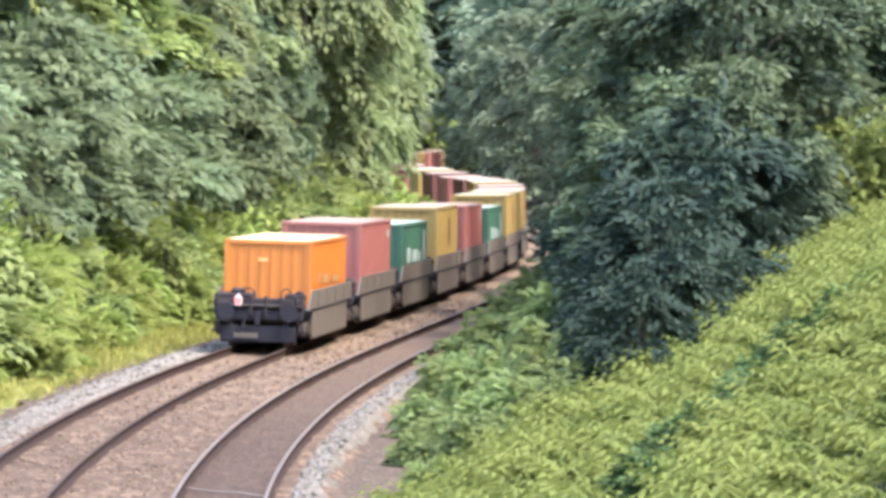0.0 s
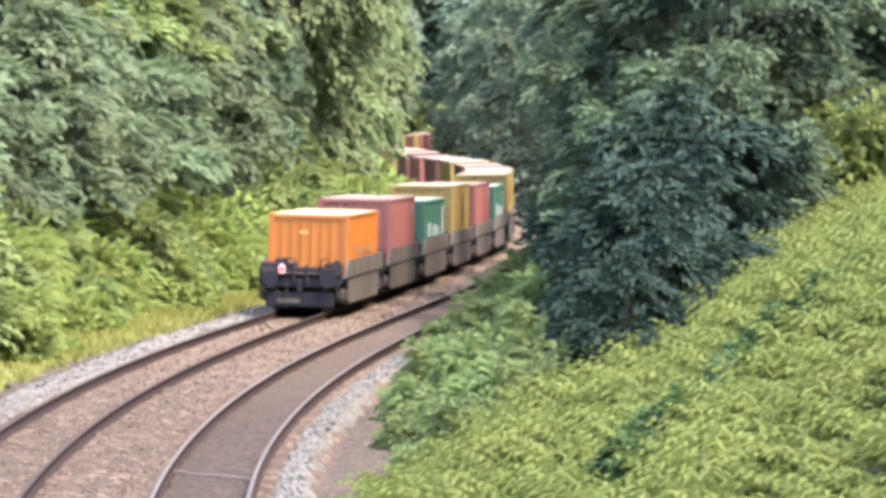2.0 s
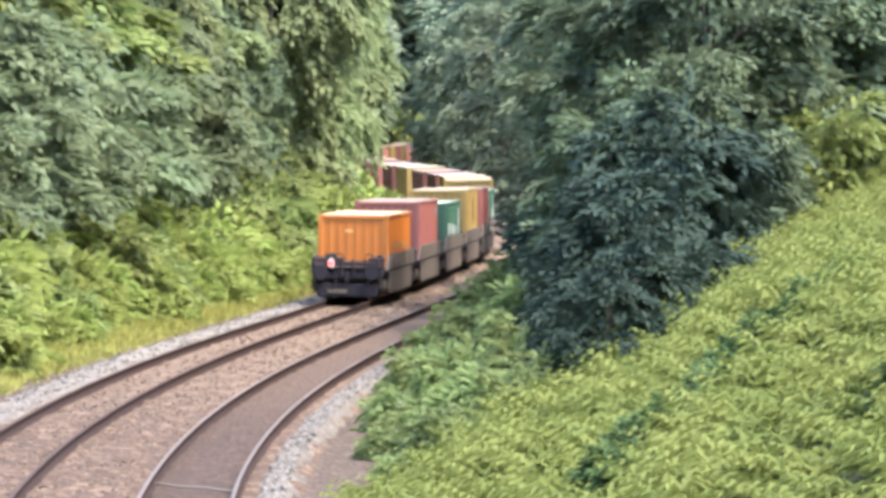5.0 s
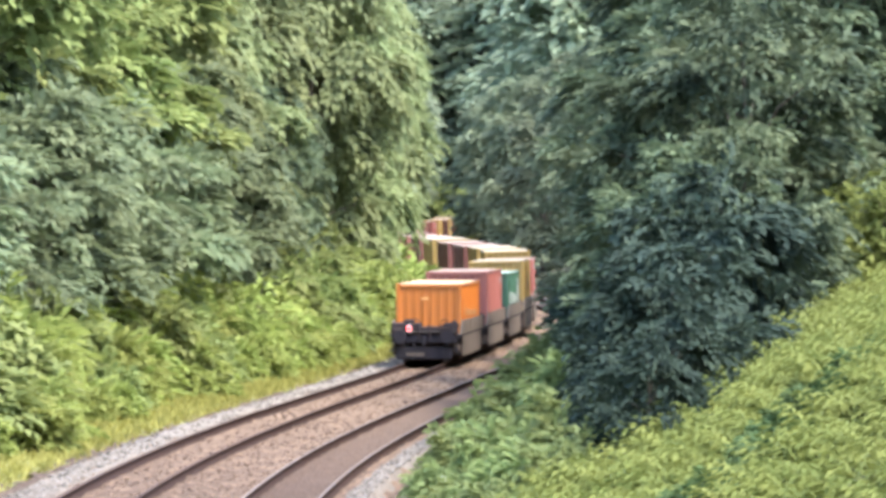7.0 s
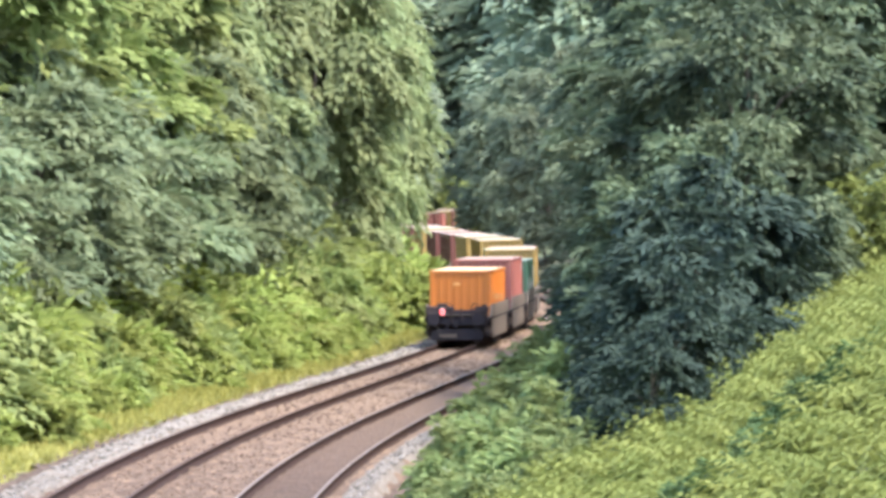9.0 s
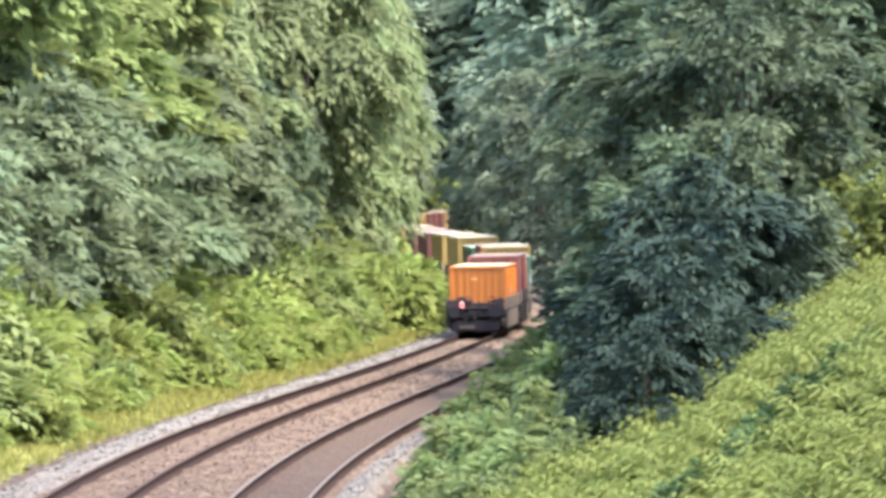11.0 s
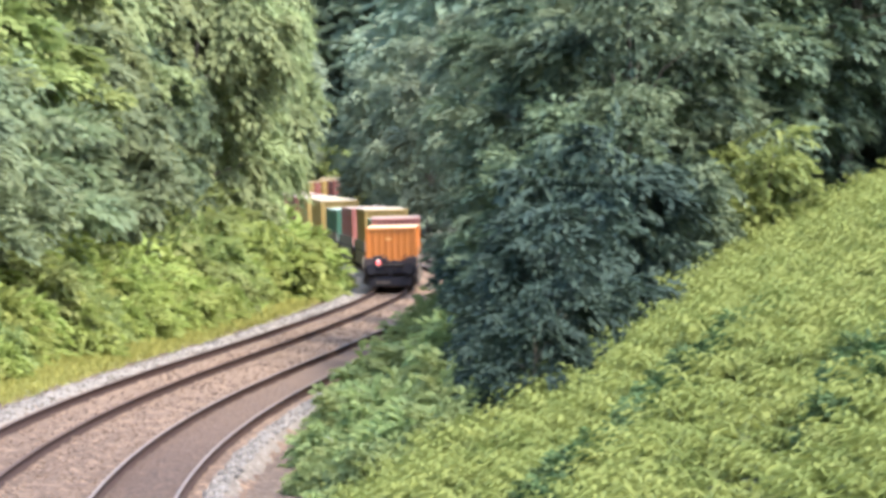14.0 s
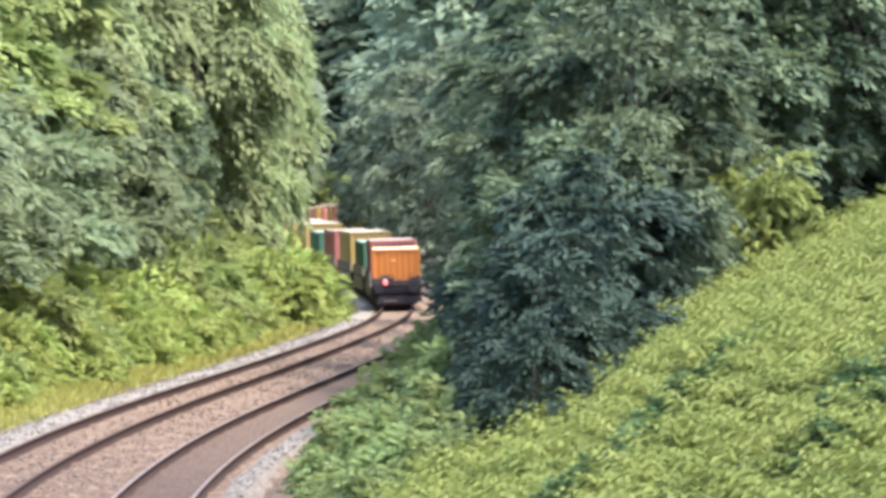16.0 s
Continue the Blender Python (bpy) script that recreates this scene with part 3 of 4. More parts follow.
def woodland():
    rnd = random.Random(11)
    west = Planter([
        lambda: tree(21, 15, 4.2, 1.0, 70, 14000, 0.4, LEAF_LIGHT, "tall yellow-green broadleaf tree lit by hazy sun", flat=0.4),
        lambda: tree(22, 17, 3.6, 0.6, 80, 15000, 0.42, LEAF_MID, "tall grey-green tree with hanging leafy branches", "column", flat=0.7, droop=0.75),
        lambda: tree(23, 8.6, 3.2, 0.3, 55, 11000, 0.36, LEAF_BLUE, "mid-height bluish-green tree at the wood's edge", flat=0.4),
        lambda: tree(24, 14, 3.8, 0.6, 70, 13000, 0.42, LEAF_MID, "tall dull green broadleaf tree", flat=0.5, droop=0.5),
        # Darker leaves replace the shadow of a gap between the trees.
        lambda: tree(25, 16, 3.0, 0.4, 70, 12000, 0.4, LEAF_OLIVE, "tall tree coloured dark to stand for a shaded recess", "column", flat=0.6, droop=0.6),
    ])
    bank = "trees on the bank"
    east = Planter([
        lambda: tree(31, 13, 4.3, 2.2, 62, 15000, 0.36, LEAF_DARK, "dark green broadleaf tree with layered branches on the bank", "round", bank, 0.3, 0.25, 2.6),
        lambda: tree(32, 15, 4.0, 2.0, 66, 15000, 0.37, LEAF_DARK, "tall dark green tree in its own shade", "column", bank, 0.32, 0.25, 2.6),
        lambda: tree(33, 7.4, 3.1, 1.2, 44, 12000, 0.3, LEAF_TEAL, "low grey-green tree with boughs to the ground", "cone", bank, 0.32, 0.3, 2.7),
        lambda: tree(34, 15, 3.9, -0.3, 80, 13000, 0.44, LEAF_HAZE_EAST, "tall tree overhanging the line, its green greyed for haze", "column", bank, 0.5, 0.4),
        lambda: tree(35, 5.2, 2.3, -0.8, 60, 6500, 0.32, LEAF_SHADE, "bushy young tree at the ferns' edge, coloured dark for shade", "round", bank),
        # Lighter leaf colour stands in for sun on the upper boughs.
        lambda: tree(36, 11, 3.5, 2.4, 52, 13000, 0.34, LEAF_OLIVE, "tree on the bank, layered boughs coloured olive to look sunlit", "round", bank, 0.3, 0.25, 2.6),
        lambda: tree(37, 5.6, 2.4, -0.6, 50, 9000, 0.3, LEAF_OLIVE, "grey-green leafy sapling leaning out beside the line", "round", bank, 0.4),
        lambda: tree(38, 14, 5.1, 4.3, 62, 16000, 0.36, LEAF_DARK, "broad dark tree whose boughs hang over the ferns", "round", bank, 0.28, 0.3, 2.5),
    ])
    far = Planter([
        lambda: tree(41, 17, 5.0, 0.5, 110, 5200, 1.15, LEAF_HAZY, "distant woodland tree with haze mixed into its leaf colour", "round", "distant woodland"),
        lambda: tree(42, 20, 4.6, 0.5, 110, 5200, 1.15, LEAF_HAZY, "distant tall woodland tree with leaves tinted for haze", "column", "distant woodland"),
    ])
    # west side: edge trees, then the tall ones
    for s, u, k, sc in ((13.2, -10.7, 2, 0.9), (20.3, -10.6, 2, 0.82), (24.5, -10.4, 2, 0.87), (31.2, -10.2, 2, 0.93), (39, -10.8, 2, 0.98), (43, -10.6, 2, 1.04), (50.1, -10.5, 2, 0.99), (54.7, -10.5, 2, 0.97), (61.4, -11.3, 2, 1.04), (67.9, -10.5, 2, 1.05), (74.6, -10.3, 2, 0.91), (21.2, -15.1, 0, 1.13), (29.5, -15.4, 0, 0.93), (34.9, -14.5, 0, 1.01), (44.5, -15.2, 0, 1.03), (51.5, -15.1, 0, 1.05), (60.3, -14.6, 0, 1.07), (69.7, -14.6, 0, 1.15), (76.7, -15.3, 0, 1.12), (35.9, -18.2, 3, 1.11), (52.9, -19.6, 3, 1.17), (70.3, -19.4, 3, 1.01), (89.4, -18, 3, 1.02), (82, -17, 3, 1), (88, -13.5, 3, 0.9), (96, -12.0, 4, 0.62), (101, -11.0, 4, 0.66), (106, -10.6, 4, 0.6), (110, -11, 4, 0.64), (118.6, -10.3, 1, 1.0), (124.7, -10.6, 1, 1.03), (131.4, -10.5, 1, 1.05), (137.4, -10.4, 1, 1.0), (143.6, -10.3, 1, 0.98), (150.3, -10.3, 1, 0.96), (157.1, -10.3, 1, 1.04), (93.2, -15.6, 3, 1.12), (101.1, -15.4, 3, 1.15), (110.2, -15.4, 3, 1.24), (119, -15.6, 3, 1.18), (127.2, -15.7, 3, 1.24), (137.1, -15.5, 3, 1), (145.7, -15.4, 3, 1.01), (155.3, -15.4, 3, 1.02), (164.4, -15.5, 3, 1.17), (168, -10.2, 3, 1.13), (186, -10.6, 1, 1.19), (204, -10.6, 3, 1.01), (222, -10.1, 3, 0.99), (240, -10.4, 3, 1.16), (258, -10.3, 3, 0.98), (276, -9.6, 1, 1.03), (294, -10.3, 3, 1.01), (312, -10.4, 3, 1.11), (113, -21.8, 3, 1.25), (153, -20.1, 3, 1.27), (193, -21.6, 3, 1.3)):
        west.set(k, *at_line(s, u), sc)
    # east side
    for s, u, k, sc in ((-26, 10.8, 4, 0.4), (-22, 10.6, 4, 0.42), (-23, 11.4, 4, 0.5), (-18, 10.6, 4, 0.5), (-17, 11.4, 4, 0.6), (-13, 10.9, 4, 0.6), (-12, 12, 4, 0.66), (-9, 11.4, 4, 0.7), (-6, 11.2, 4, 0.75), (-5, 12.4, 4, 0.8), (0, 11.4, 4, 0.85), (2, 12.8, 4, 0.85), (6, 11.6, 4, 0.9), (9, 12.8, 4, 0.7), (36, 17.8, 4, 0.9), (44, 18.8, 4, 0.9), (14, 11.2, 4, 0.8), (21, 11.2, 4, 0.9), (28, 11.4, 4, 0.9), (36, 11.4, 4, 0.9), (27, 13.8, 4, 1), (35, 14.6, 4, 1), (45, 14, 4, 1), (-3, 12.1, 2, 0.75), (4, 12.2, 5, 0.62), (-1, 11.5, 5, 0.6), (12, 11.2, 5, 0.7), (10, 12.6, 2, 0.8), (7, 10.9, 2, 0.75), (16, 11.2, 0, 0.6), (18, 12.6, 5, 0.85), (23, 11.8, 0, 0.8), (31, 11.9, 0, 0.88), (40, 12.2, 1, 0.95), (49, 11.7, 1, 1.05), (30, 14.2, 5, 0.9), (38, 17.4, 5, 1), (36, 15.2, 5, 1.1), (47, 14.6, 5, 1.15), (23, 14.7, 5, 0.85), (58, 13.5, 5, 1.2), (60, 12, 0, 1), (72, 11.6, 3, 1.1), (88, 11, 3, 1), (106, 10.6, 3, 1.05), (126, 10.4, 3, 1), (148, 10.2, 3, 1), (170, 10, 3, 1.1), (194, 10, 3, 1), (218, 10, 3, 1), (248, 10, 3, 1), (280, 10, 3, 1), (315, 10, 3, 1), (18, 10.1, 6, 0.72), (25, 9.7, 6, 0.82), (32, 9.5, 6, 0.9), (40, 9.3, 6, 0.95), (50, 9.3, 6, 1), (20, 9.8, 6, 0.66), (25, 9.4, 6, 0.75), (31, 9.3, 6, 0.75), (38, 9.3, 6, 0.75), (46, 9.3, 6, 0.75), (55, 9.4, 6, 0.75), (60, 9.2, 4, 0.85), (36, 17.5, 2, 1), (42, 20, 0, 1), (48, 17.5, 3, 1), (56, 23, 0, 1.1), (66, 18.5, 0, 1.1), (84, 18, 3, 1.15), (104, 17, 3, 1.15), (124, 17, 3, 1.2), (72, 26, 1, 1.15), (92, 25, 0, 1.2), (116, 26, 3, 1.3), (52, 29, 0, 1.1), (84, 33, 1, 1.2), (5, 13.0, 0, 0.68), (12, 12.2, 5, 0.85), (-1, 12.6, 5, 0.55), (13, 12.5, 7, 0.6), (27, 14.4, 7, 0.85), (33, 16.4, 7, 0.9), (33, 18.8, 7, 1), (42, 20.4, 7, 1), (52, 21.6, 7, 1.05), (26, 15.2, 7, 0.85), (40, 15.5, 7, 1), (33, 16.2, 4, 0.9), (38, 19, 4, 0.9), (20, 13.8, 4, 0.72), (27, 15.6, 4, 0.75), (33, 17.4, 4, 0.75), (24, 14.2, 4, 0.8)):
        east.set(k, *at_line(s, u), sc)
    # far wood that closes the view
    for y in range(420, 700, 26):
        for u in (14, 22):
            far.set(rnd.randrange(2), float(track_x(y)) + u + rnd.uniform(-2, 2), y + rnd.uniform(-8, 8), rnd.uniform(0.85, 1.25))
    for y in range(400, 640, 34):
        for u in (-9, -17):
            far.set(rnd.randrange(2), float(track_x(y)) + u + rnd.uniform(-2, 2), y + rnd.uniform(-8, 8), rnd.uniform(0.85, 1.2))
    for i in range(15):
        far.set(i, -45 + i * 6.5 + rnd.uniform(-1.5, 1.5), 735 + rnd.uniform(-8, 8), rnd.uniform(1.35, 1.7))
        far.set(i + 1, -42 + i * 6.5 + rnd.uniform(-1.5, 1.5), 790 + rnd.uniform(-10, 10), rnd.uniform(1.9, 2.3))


def shrubs():
    rnd = random.Random(12)
    low = Planter([
        lambda: bush(51, 3.0, 1.9, 2900, 0.38, LEAF_BUSH, "bright yellow-green bush beside the grass verge"),
        lambda: bush(52, 2.4, 1.6, 2500, 0.36, LEAF_BUSH, "low sunlit yellow-green bush beside the verge"),
        lambda: bush(53, 3.3, 1.7, 2700, 0.39, LEAF_LIGHT, "tall leafy green bush below the trees"),
    ])
    s = -32.0
    while s < 117:
        rows = ((-5.4, 0.5, 0.72), (-6.9, 0.85, 1.05), (-8.8, 1.05, 1.25))
        for u, lo, hi in rows[:2 + (int(s) % 2)]:
            if u > -6 and (7 < s < 11 or 27 < s < 33):
                continue
            low.set(rnd.choice((0, 0, 1, 1, 2)), *at_line(s + rnd.uniform(-0.9, 0.9), u + rnd.uniform(-0.5, 0.5)), rnd.uniform(lo, hi))
        s += 3.0
    for s, u, sc in ((104, -5.4, 1.1), (108, -5.2, 1.2), (112, -5.2, 1.2), (116, -5.3, 1.1), (121, -5.2, 1.0), (126, -5.2, 1.0), (131, -5.3, 0.95), (119, -6.6, 1.2), (127, -6.6, 1.2)):
        low.set(0, *at_line(s, u), sc)
    side = Planter([
        lambda: bush(61, 1.9, 1.5, 2300, 0.33, LEAF_BRAMBLE, "green bramble bush at the foot of the bank", "bramble_bush", "brambles at the foot of the bank"),
        lambda: bush(62, 2.4, 1.5, 2300, 0.35, LEAF_BRAMBLE, "tall green bramble bush at the foot of the bank", "bramble_bush", "brambles at the foot of the bank"),
    ])
    for s, u, sc in ((-30, 7, 0.3), (-27, 7.3, 0.42), (-24, 6.9, 0.42), (-21, 7.5, 0.5), (-20, 6.7, 0.42), (-17, 7.6, 0.55), (-15, 6.8, 0.5), (-11, 6.7, 0.55), (-12, 7.8, 0.65), (-7, 6.8, 0.62), (-6, 8, 0.75), (-2, 6.9, 0.7), (4, 7.1, 0.85), (0, 8.2, 0.85), (10, 7.3, 0.9), (6, 8.6, 0.95), (16, 7.2, 0.95), (22, 7.1, 1), (28, 7, 1), (34, 6.9, 1), (40, 6.8, 1), (-13, 8.8, 0.6), (-8, 9.1, 0.75), (-3, 9.3, 0.85), (3, 9.6, 0.95), (10, 9.4, 1), (-18, 8.5, 0.5), (48, 6.6, 1.1), (56, 6.6, 1.1), (65, 6.6, 1.1), (-16, 9.4, 0.5), (-20, 9, 0.42), (-22, 8.2, 0.42), (-11, 9.9, 0.6), (-19, 9.4, 0.62), (-25, 8.6, 0.6), (-29, 7.9, 0.5), (-23, 9.5, 0.55), (-5, 9.4, 0.85), (-27, 9.2, 0.5), (-30, 8.8, 0.42), (-15, 9.6, 0.65), (-21, 8.6, 0.6)):
        side.set(rnd.randrange(2), *at_line(s, u), sc)
    dark = Planter([lambda: bush(64, 2.2, 1.7, 2400, 0.36, LEAF_DARK_CLUMP, "dark leafy clump for furrow shade and dark growth among ferns", "bramble_clump", "dark clumps among the ferns")])
    # First three rows stand in for shade in the furrows, the rest for dark growth.
    for sa, ua, sb, ub, n, lo, hi in ((-50, 9.9, -44.5, 11.6, 10, 0.24, 0.32), (-43.5, 11.9, -37, 13.3, 9, 0.25, 0.34), (-35, 13.8, -29, 15.2, 6, 0.22, 0.3), (-56, 13.6, -49, 15.2, 9, 0.26, 0.36), (-54, 14.7, -47, 16.4, 9, 0.28, 0.38)):
        for k in range(n):
            q = k / (n - 1)
            dark.set(0, *at_line(sa + (sb - sa) * q + rnd.uniform(-0.5, 0.5), ua + (ub - ua) * q + rnd.uniform(-0.08, 0.08)), rnd.uniform(lo, hi), -0.12)
    x, y = at_line(10.5, 16.2)
    crown = Planter([lambda: bush(63, 3.6, 1.7, 4600, 0.28, LEAF_YOUNG, "yellow-green young tree standing on the fern bank", "young_tree", "")])
    crown.set(0, x, y, 1.0)
    glade = Planter([lambda: bush(65, 7.5, 3.6, 4200, 0.6, LEAF_LIGHT, "sunlit yellow-green thicket far down the line", "thicket", "thickets far down the line")])
    for x, y, sc in ((-2.5, 606, 1.0), (2.5, 612, 1.1), (0.5, 630, 1.25), (6, 600, 0.9)):
        glade.set(0, x, y, sc)


def ferns():
    """The bank's bracken: arching fronds with side leaflets, thinner in the hollows between the rows."""
    rng = np.random.default_rng(71)
    plants, each = 6200, 8
    n = plants * each
    s, u = (np.repeat(a, each) for a in (rng.uniform(-72, 62, plants), rng.uniform(6.0, 24, plants)))
    tall = np.repeat(rng.normal(size=plants) * 0.13, each)
    turn = np.repeat(rng.uniform(0, 2 * math.pi, plants), each) + np.tile(np.arange(each) * 2 * math.pi / each, plants)
    chance = np.repeat(rng.uniform(size=plants), each)
    edge = np.interp(u, [6.0, 8.3, 9.2, 9.9, 10.6, 11.7, 12.9, 14.3, 15.5, 16.1, 17.0, 24], [-33, -32, -32, -31, -28, -16, 1, 13, 24, 35, 45, 60])
    row = np.sin((u - 0.2 * s) * 1.3 + 0.6 * np.sin(s * 0.21) + 0.5 * np.sin(u * 2.1 + s * 0.5))
    for sa, ua, sb, ub, half in ((-55, 8.6, -24, 16.2, 0.9), (-64, 10.6, -44, 15.4, 0.8), (-28, 15.4, -8, 19.2, 0.7)):
        q = np.clip((s - sa) / (sb - sa), 0, 1)
        gap = np.abs(u - ua - (ub - ua) * q + 0.25 * np.sin(s * 0.9)) / (half * (0.25 + np.sin(math.pi * q)))
        row = np.where((s > sa) & (s < sb) & (gap < 1), -1.0, row)
    keep = (s < edge) & (chance < np.where(row < -0.99, 0.55, np.where(row < -0.8, 0.7, 1.0)))
    s, u, row, tall, turn = s[keep], u[keep], row[keep], tall[keep], turn[keep]
    n = len(s)
    x = np.interp(s, S, LX) + np.cos(np.interp(s, S, TURN)) * u
    y = np.interp(s, S, LY) - np.sin(np.interp(s, S, TURN)) * u
    z = ground_height(x, y)
    high = 0.64 + 0.17 * np.clip(row, -0.9, 1) + tall + 0.12 * np.sin(x * 2.3 + 1.7 * np.sin(y * 0.8)) + rng.normal(size=n) * 0.07
    high = np.where(row < -0.99, 0.34, np.clip(high, 0.3, 1.1))
    a = turn + rng.normal(size=n) * 0.2
    out = np.stack([np.cos(a), np.sin(a), np.zeros(n)], 1) + np.array([-0.35, -0.1, 0])
    reach = rng.uniform(0.55, 1.0, n)
    side = np.stack([-np.sin(a), np.cos(a), np.zeros(n)], 1)
    base = np.stack([x, y, z], 1)
    vs, fs = [], []
    o = 0
    for k in range(5):
        q = 0.4 + 0.6 * k / 4
        p = base + out * (reach * q ** 1.5)[:, None] * 0.8 + np.array([0, 0, 1.0]) * (high * (1.5 * q - 0.62 * q * q))[:, None]
        w = (0.46 * (1.06 - q) + 0.13)
        for sg in (-1, 1):
            ax = side * sg * 0.75 + out * 0.75 + np.array([0, 0, -0.3]) + rng.normal(size=(n, 3)) * 0.07
            v, f = leaves(p, ax, np.repeat([[0, 0, 1.0]], n, 0) + rng.normal(size=(n, 3)) * 0.14, w * rng.uniform(0.8, 1.25, n), 0.095 * rng.uniform(0.8, 1.25, n) * (1.25 - 0.5 * q), rng)
            vs.append(v)
            fs.append(f + o)
            o += len(v)
    me = mesh_of("bracken", np.concatenate(vs), np.concatenate(fs), LEAF_FERN)
    tagged(new("bracken", me), "bright green bracken ferns covering the sloping bank", "fern", kind="stuff")


def grass():
    """Tufts of dry grass on the verge and at the ballast's edge."""
    rng = np.random.default_rng(81)
    n = 26000
    s = rng.uniform(-50, 150, n)
    u = -2.7 - 2.5 * rng.uniform(0, 1, n) ** 0.8
    x = np.interp(s, S, LX) + np.cos(np.interp(s, S, TURN)) * u
    y = np.interp(s, S, LY) - np.sin(np.interp(s, S, TURN)) * u
    base = np.stack([x, y, np.full(n, -0.47)], 1)
    ax = rng.normal(size=(n, 3)) * 0.45 + np.array([0, 0, 1.0])
    L = rng.uniform(0.12, 0.38, n)
    v, f = leaves(base, ax, rng.normal(size=(n, 3)), L, L * 0.16, rng)
    tagged(new("grass", mesh_of("grass", v, f, GRASS)), "yellow-green dry grass on the verge", "grass", kind="stuff")


def umbels():
    """White flower heads on thin stems at the edge of the bank."""
    for s, u, high in ((-17, 6.6, 0.9), (-61, 8.5, 0.9), (-60, 8.7, 0.8)):
        rng = np.random.default_rng(int(-s * 10))
        p = spot(s, u)
        z = float(ground_height(np.float64(p.x), np.float64(p.y)))
        thing = new("white_flower")
        thing.location = (p.x, p.y, z)
        v, f = tube([(0, 0, -0.05), (0.03, 0.02, high * 0.6), (0.05, 0.0, high)], [0.012, 0.009, 0.006], 6)
        put(new("stem", mesh_of("stem", v, f, LEAF_FERN, True)), thing)
        n = 90
        q = rng.normal(size=(n, 3)) * np.array([0.045, 0.045, 0.015]) + np.array([0.05, 0, high])
        v, f = leaves(q, rng.normal(size=(n, 3)), np.repeat([[0, 0, 1.0]], n, 0) + 0.3 * rng.normal(size=(n, 3)), np.full(n, 0.045), np.full(n, 0.04), rng)
        put(new("flower_head", mesh_of("flower_head", v, f, WHITE)), thing)
        tagged(thing, "white umbel flower on a thin stem among the ferns", "flower", "white flowers on the bank")


woodland()
shrubs()
ferns()
umbels()
grass()


# ---- the train ----
PITCH, BODY = 13.61, 9.125


def corrugated(length, height, depth, pitch, flat=False):
    """A pressed steel wall in x and z, ribs running up (or across, for a roof, in x and y)."""
    xs, ds = [], []
    n = max(2, round(length / pitch))
    p = length / n
    for i in range(n):
        for q, d in ((0.0, 0.0), (0.28, 0.0), (0.42, 1.0), (0.86, 1.0)):
            xs.append(i * p + q * p)
            ds.append(d * depth)
    xs.append(length)
    ds.append(0.0)
    bm = bmesh.new()
    rows = [[bm.verts.new((x, h, d) if flat else (x, d, h)) for x, d in zip(xs, ds)] for h in (0.0, height)]
    for i in range(len(xs) - 1):
        bm.faces.new((rows[0][i], rows[0][i + 1], rows[1][i + 1], rows[1][i]))
    return bm


def moved(bm, m):
    bmesh.ops.transform(bm, matrix=m, verts=bm.verts)
    return bm


def container(paint, roof, top, label, marks=()):
    """A thirty-foot box at the origin: x forward from its rear wall, z up from the rail plane."""
    thing = new("shipping_container")
    z0, w, L = 0.32, 1.22, BODY
    for y in (-w, w):
        sg = 1 if y < 0 else -1
        part("side_wall", moved(corrugated(L - 0.3, top - z0 - 0.28, 0.036, 0.29), pose(0.15, y + sg * 0.012, z0 + 0.16) @ Matrix.Diagonal((1, sg, 1, 1))), paint, thing)
        part("top_rail", block(0.12, L - 0.12, y - 0.03 if y > 0 else y, y if y > 0 else y + 0.03, top - 0.12, top - 0.01, 0.008), paint, thing)
        part("bottom_rail", block(0.12, L - 0.12, y - 0.05 if y > 0 else y, y if y > 0 else y + 0.05, z0 + 0.01, z0 + 0.16, 0.008), paint, thing)
        for x in (0.0, L - 0.16):
            part("corner_post", block(x, x + 0.16, y - 0.16 if y > 0 else y, y if y > 0 else y + 0.16, z0 + 0.1, top - 0.1, 0.012), paint, thing)
            for z in (z0, top - 0.115):
                part("corner_casting", block(x - 0.006, x + 0.175, y - 0.165 if y > 0 else y - 0.006, y + 0.006 if y > 0 else y + 0.165, z, z + 0.118, 0.01), paint, thing)
    for x, turn in ((0.03, 90), (L - 0.03, -90)):
        m = pose(x, -w + 0.16 if turn > 0 else w - 0.16, z0 + 0.12, 0, 0, turn)
        part("end_wall", moved(corrugated(2 * w - 0.32, top - z0 - 0.24, -0.018, 0.305), m), paint, thing)
        part("end_header", block(x - 0.03, x + 0.03, -w + 0.15, w - 0.15, top - 0.13, top - 0.012, 0.008), paint, thing)
    part("roof", moved(corrugated(L - 0.1, 2 * w - 0.12, 0.022, 0.42, True), pose(0.05, -w + 0.06, top - 0.02)), roof, thing)
    for x0, x1, za, zb, mat, name in marks:
        if x1 is None:
            part(name, block(-0.028, -0.02, x0 - 0.13, x0 + 0.13, za, zb, 0.003), mat, thing)
        else:
            part(name, block(x0, x1, -w - 0.010, -w - 0.002, za, zb), mat, thing)
    return tagged(thing, label, "container", "containers on the train")


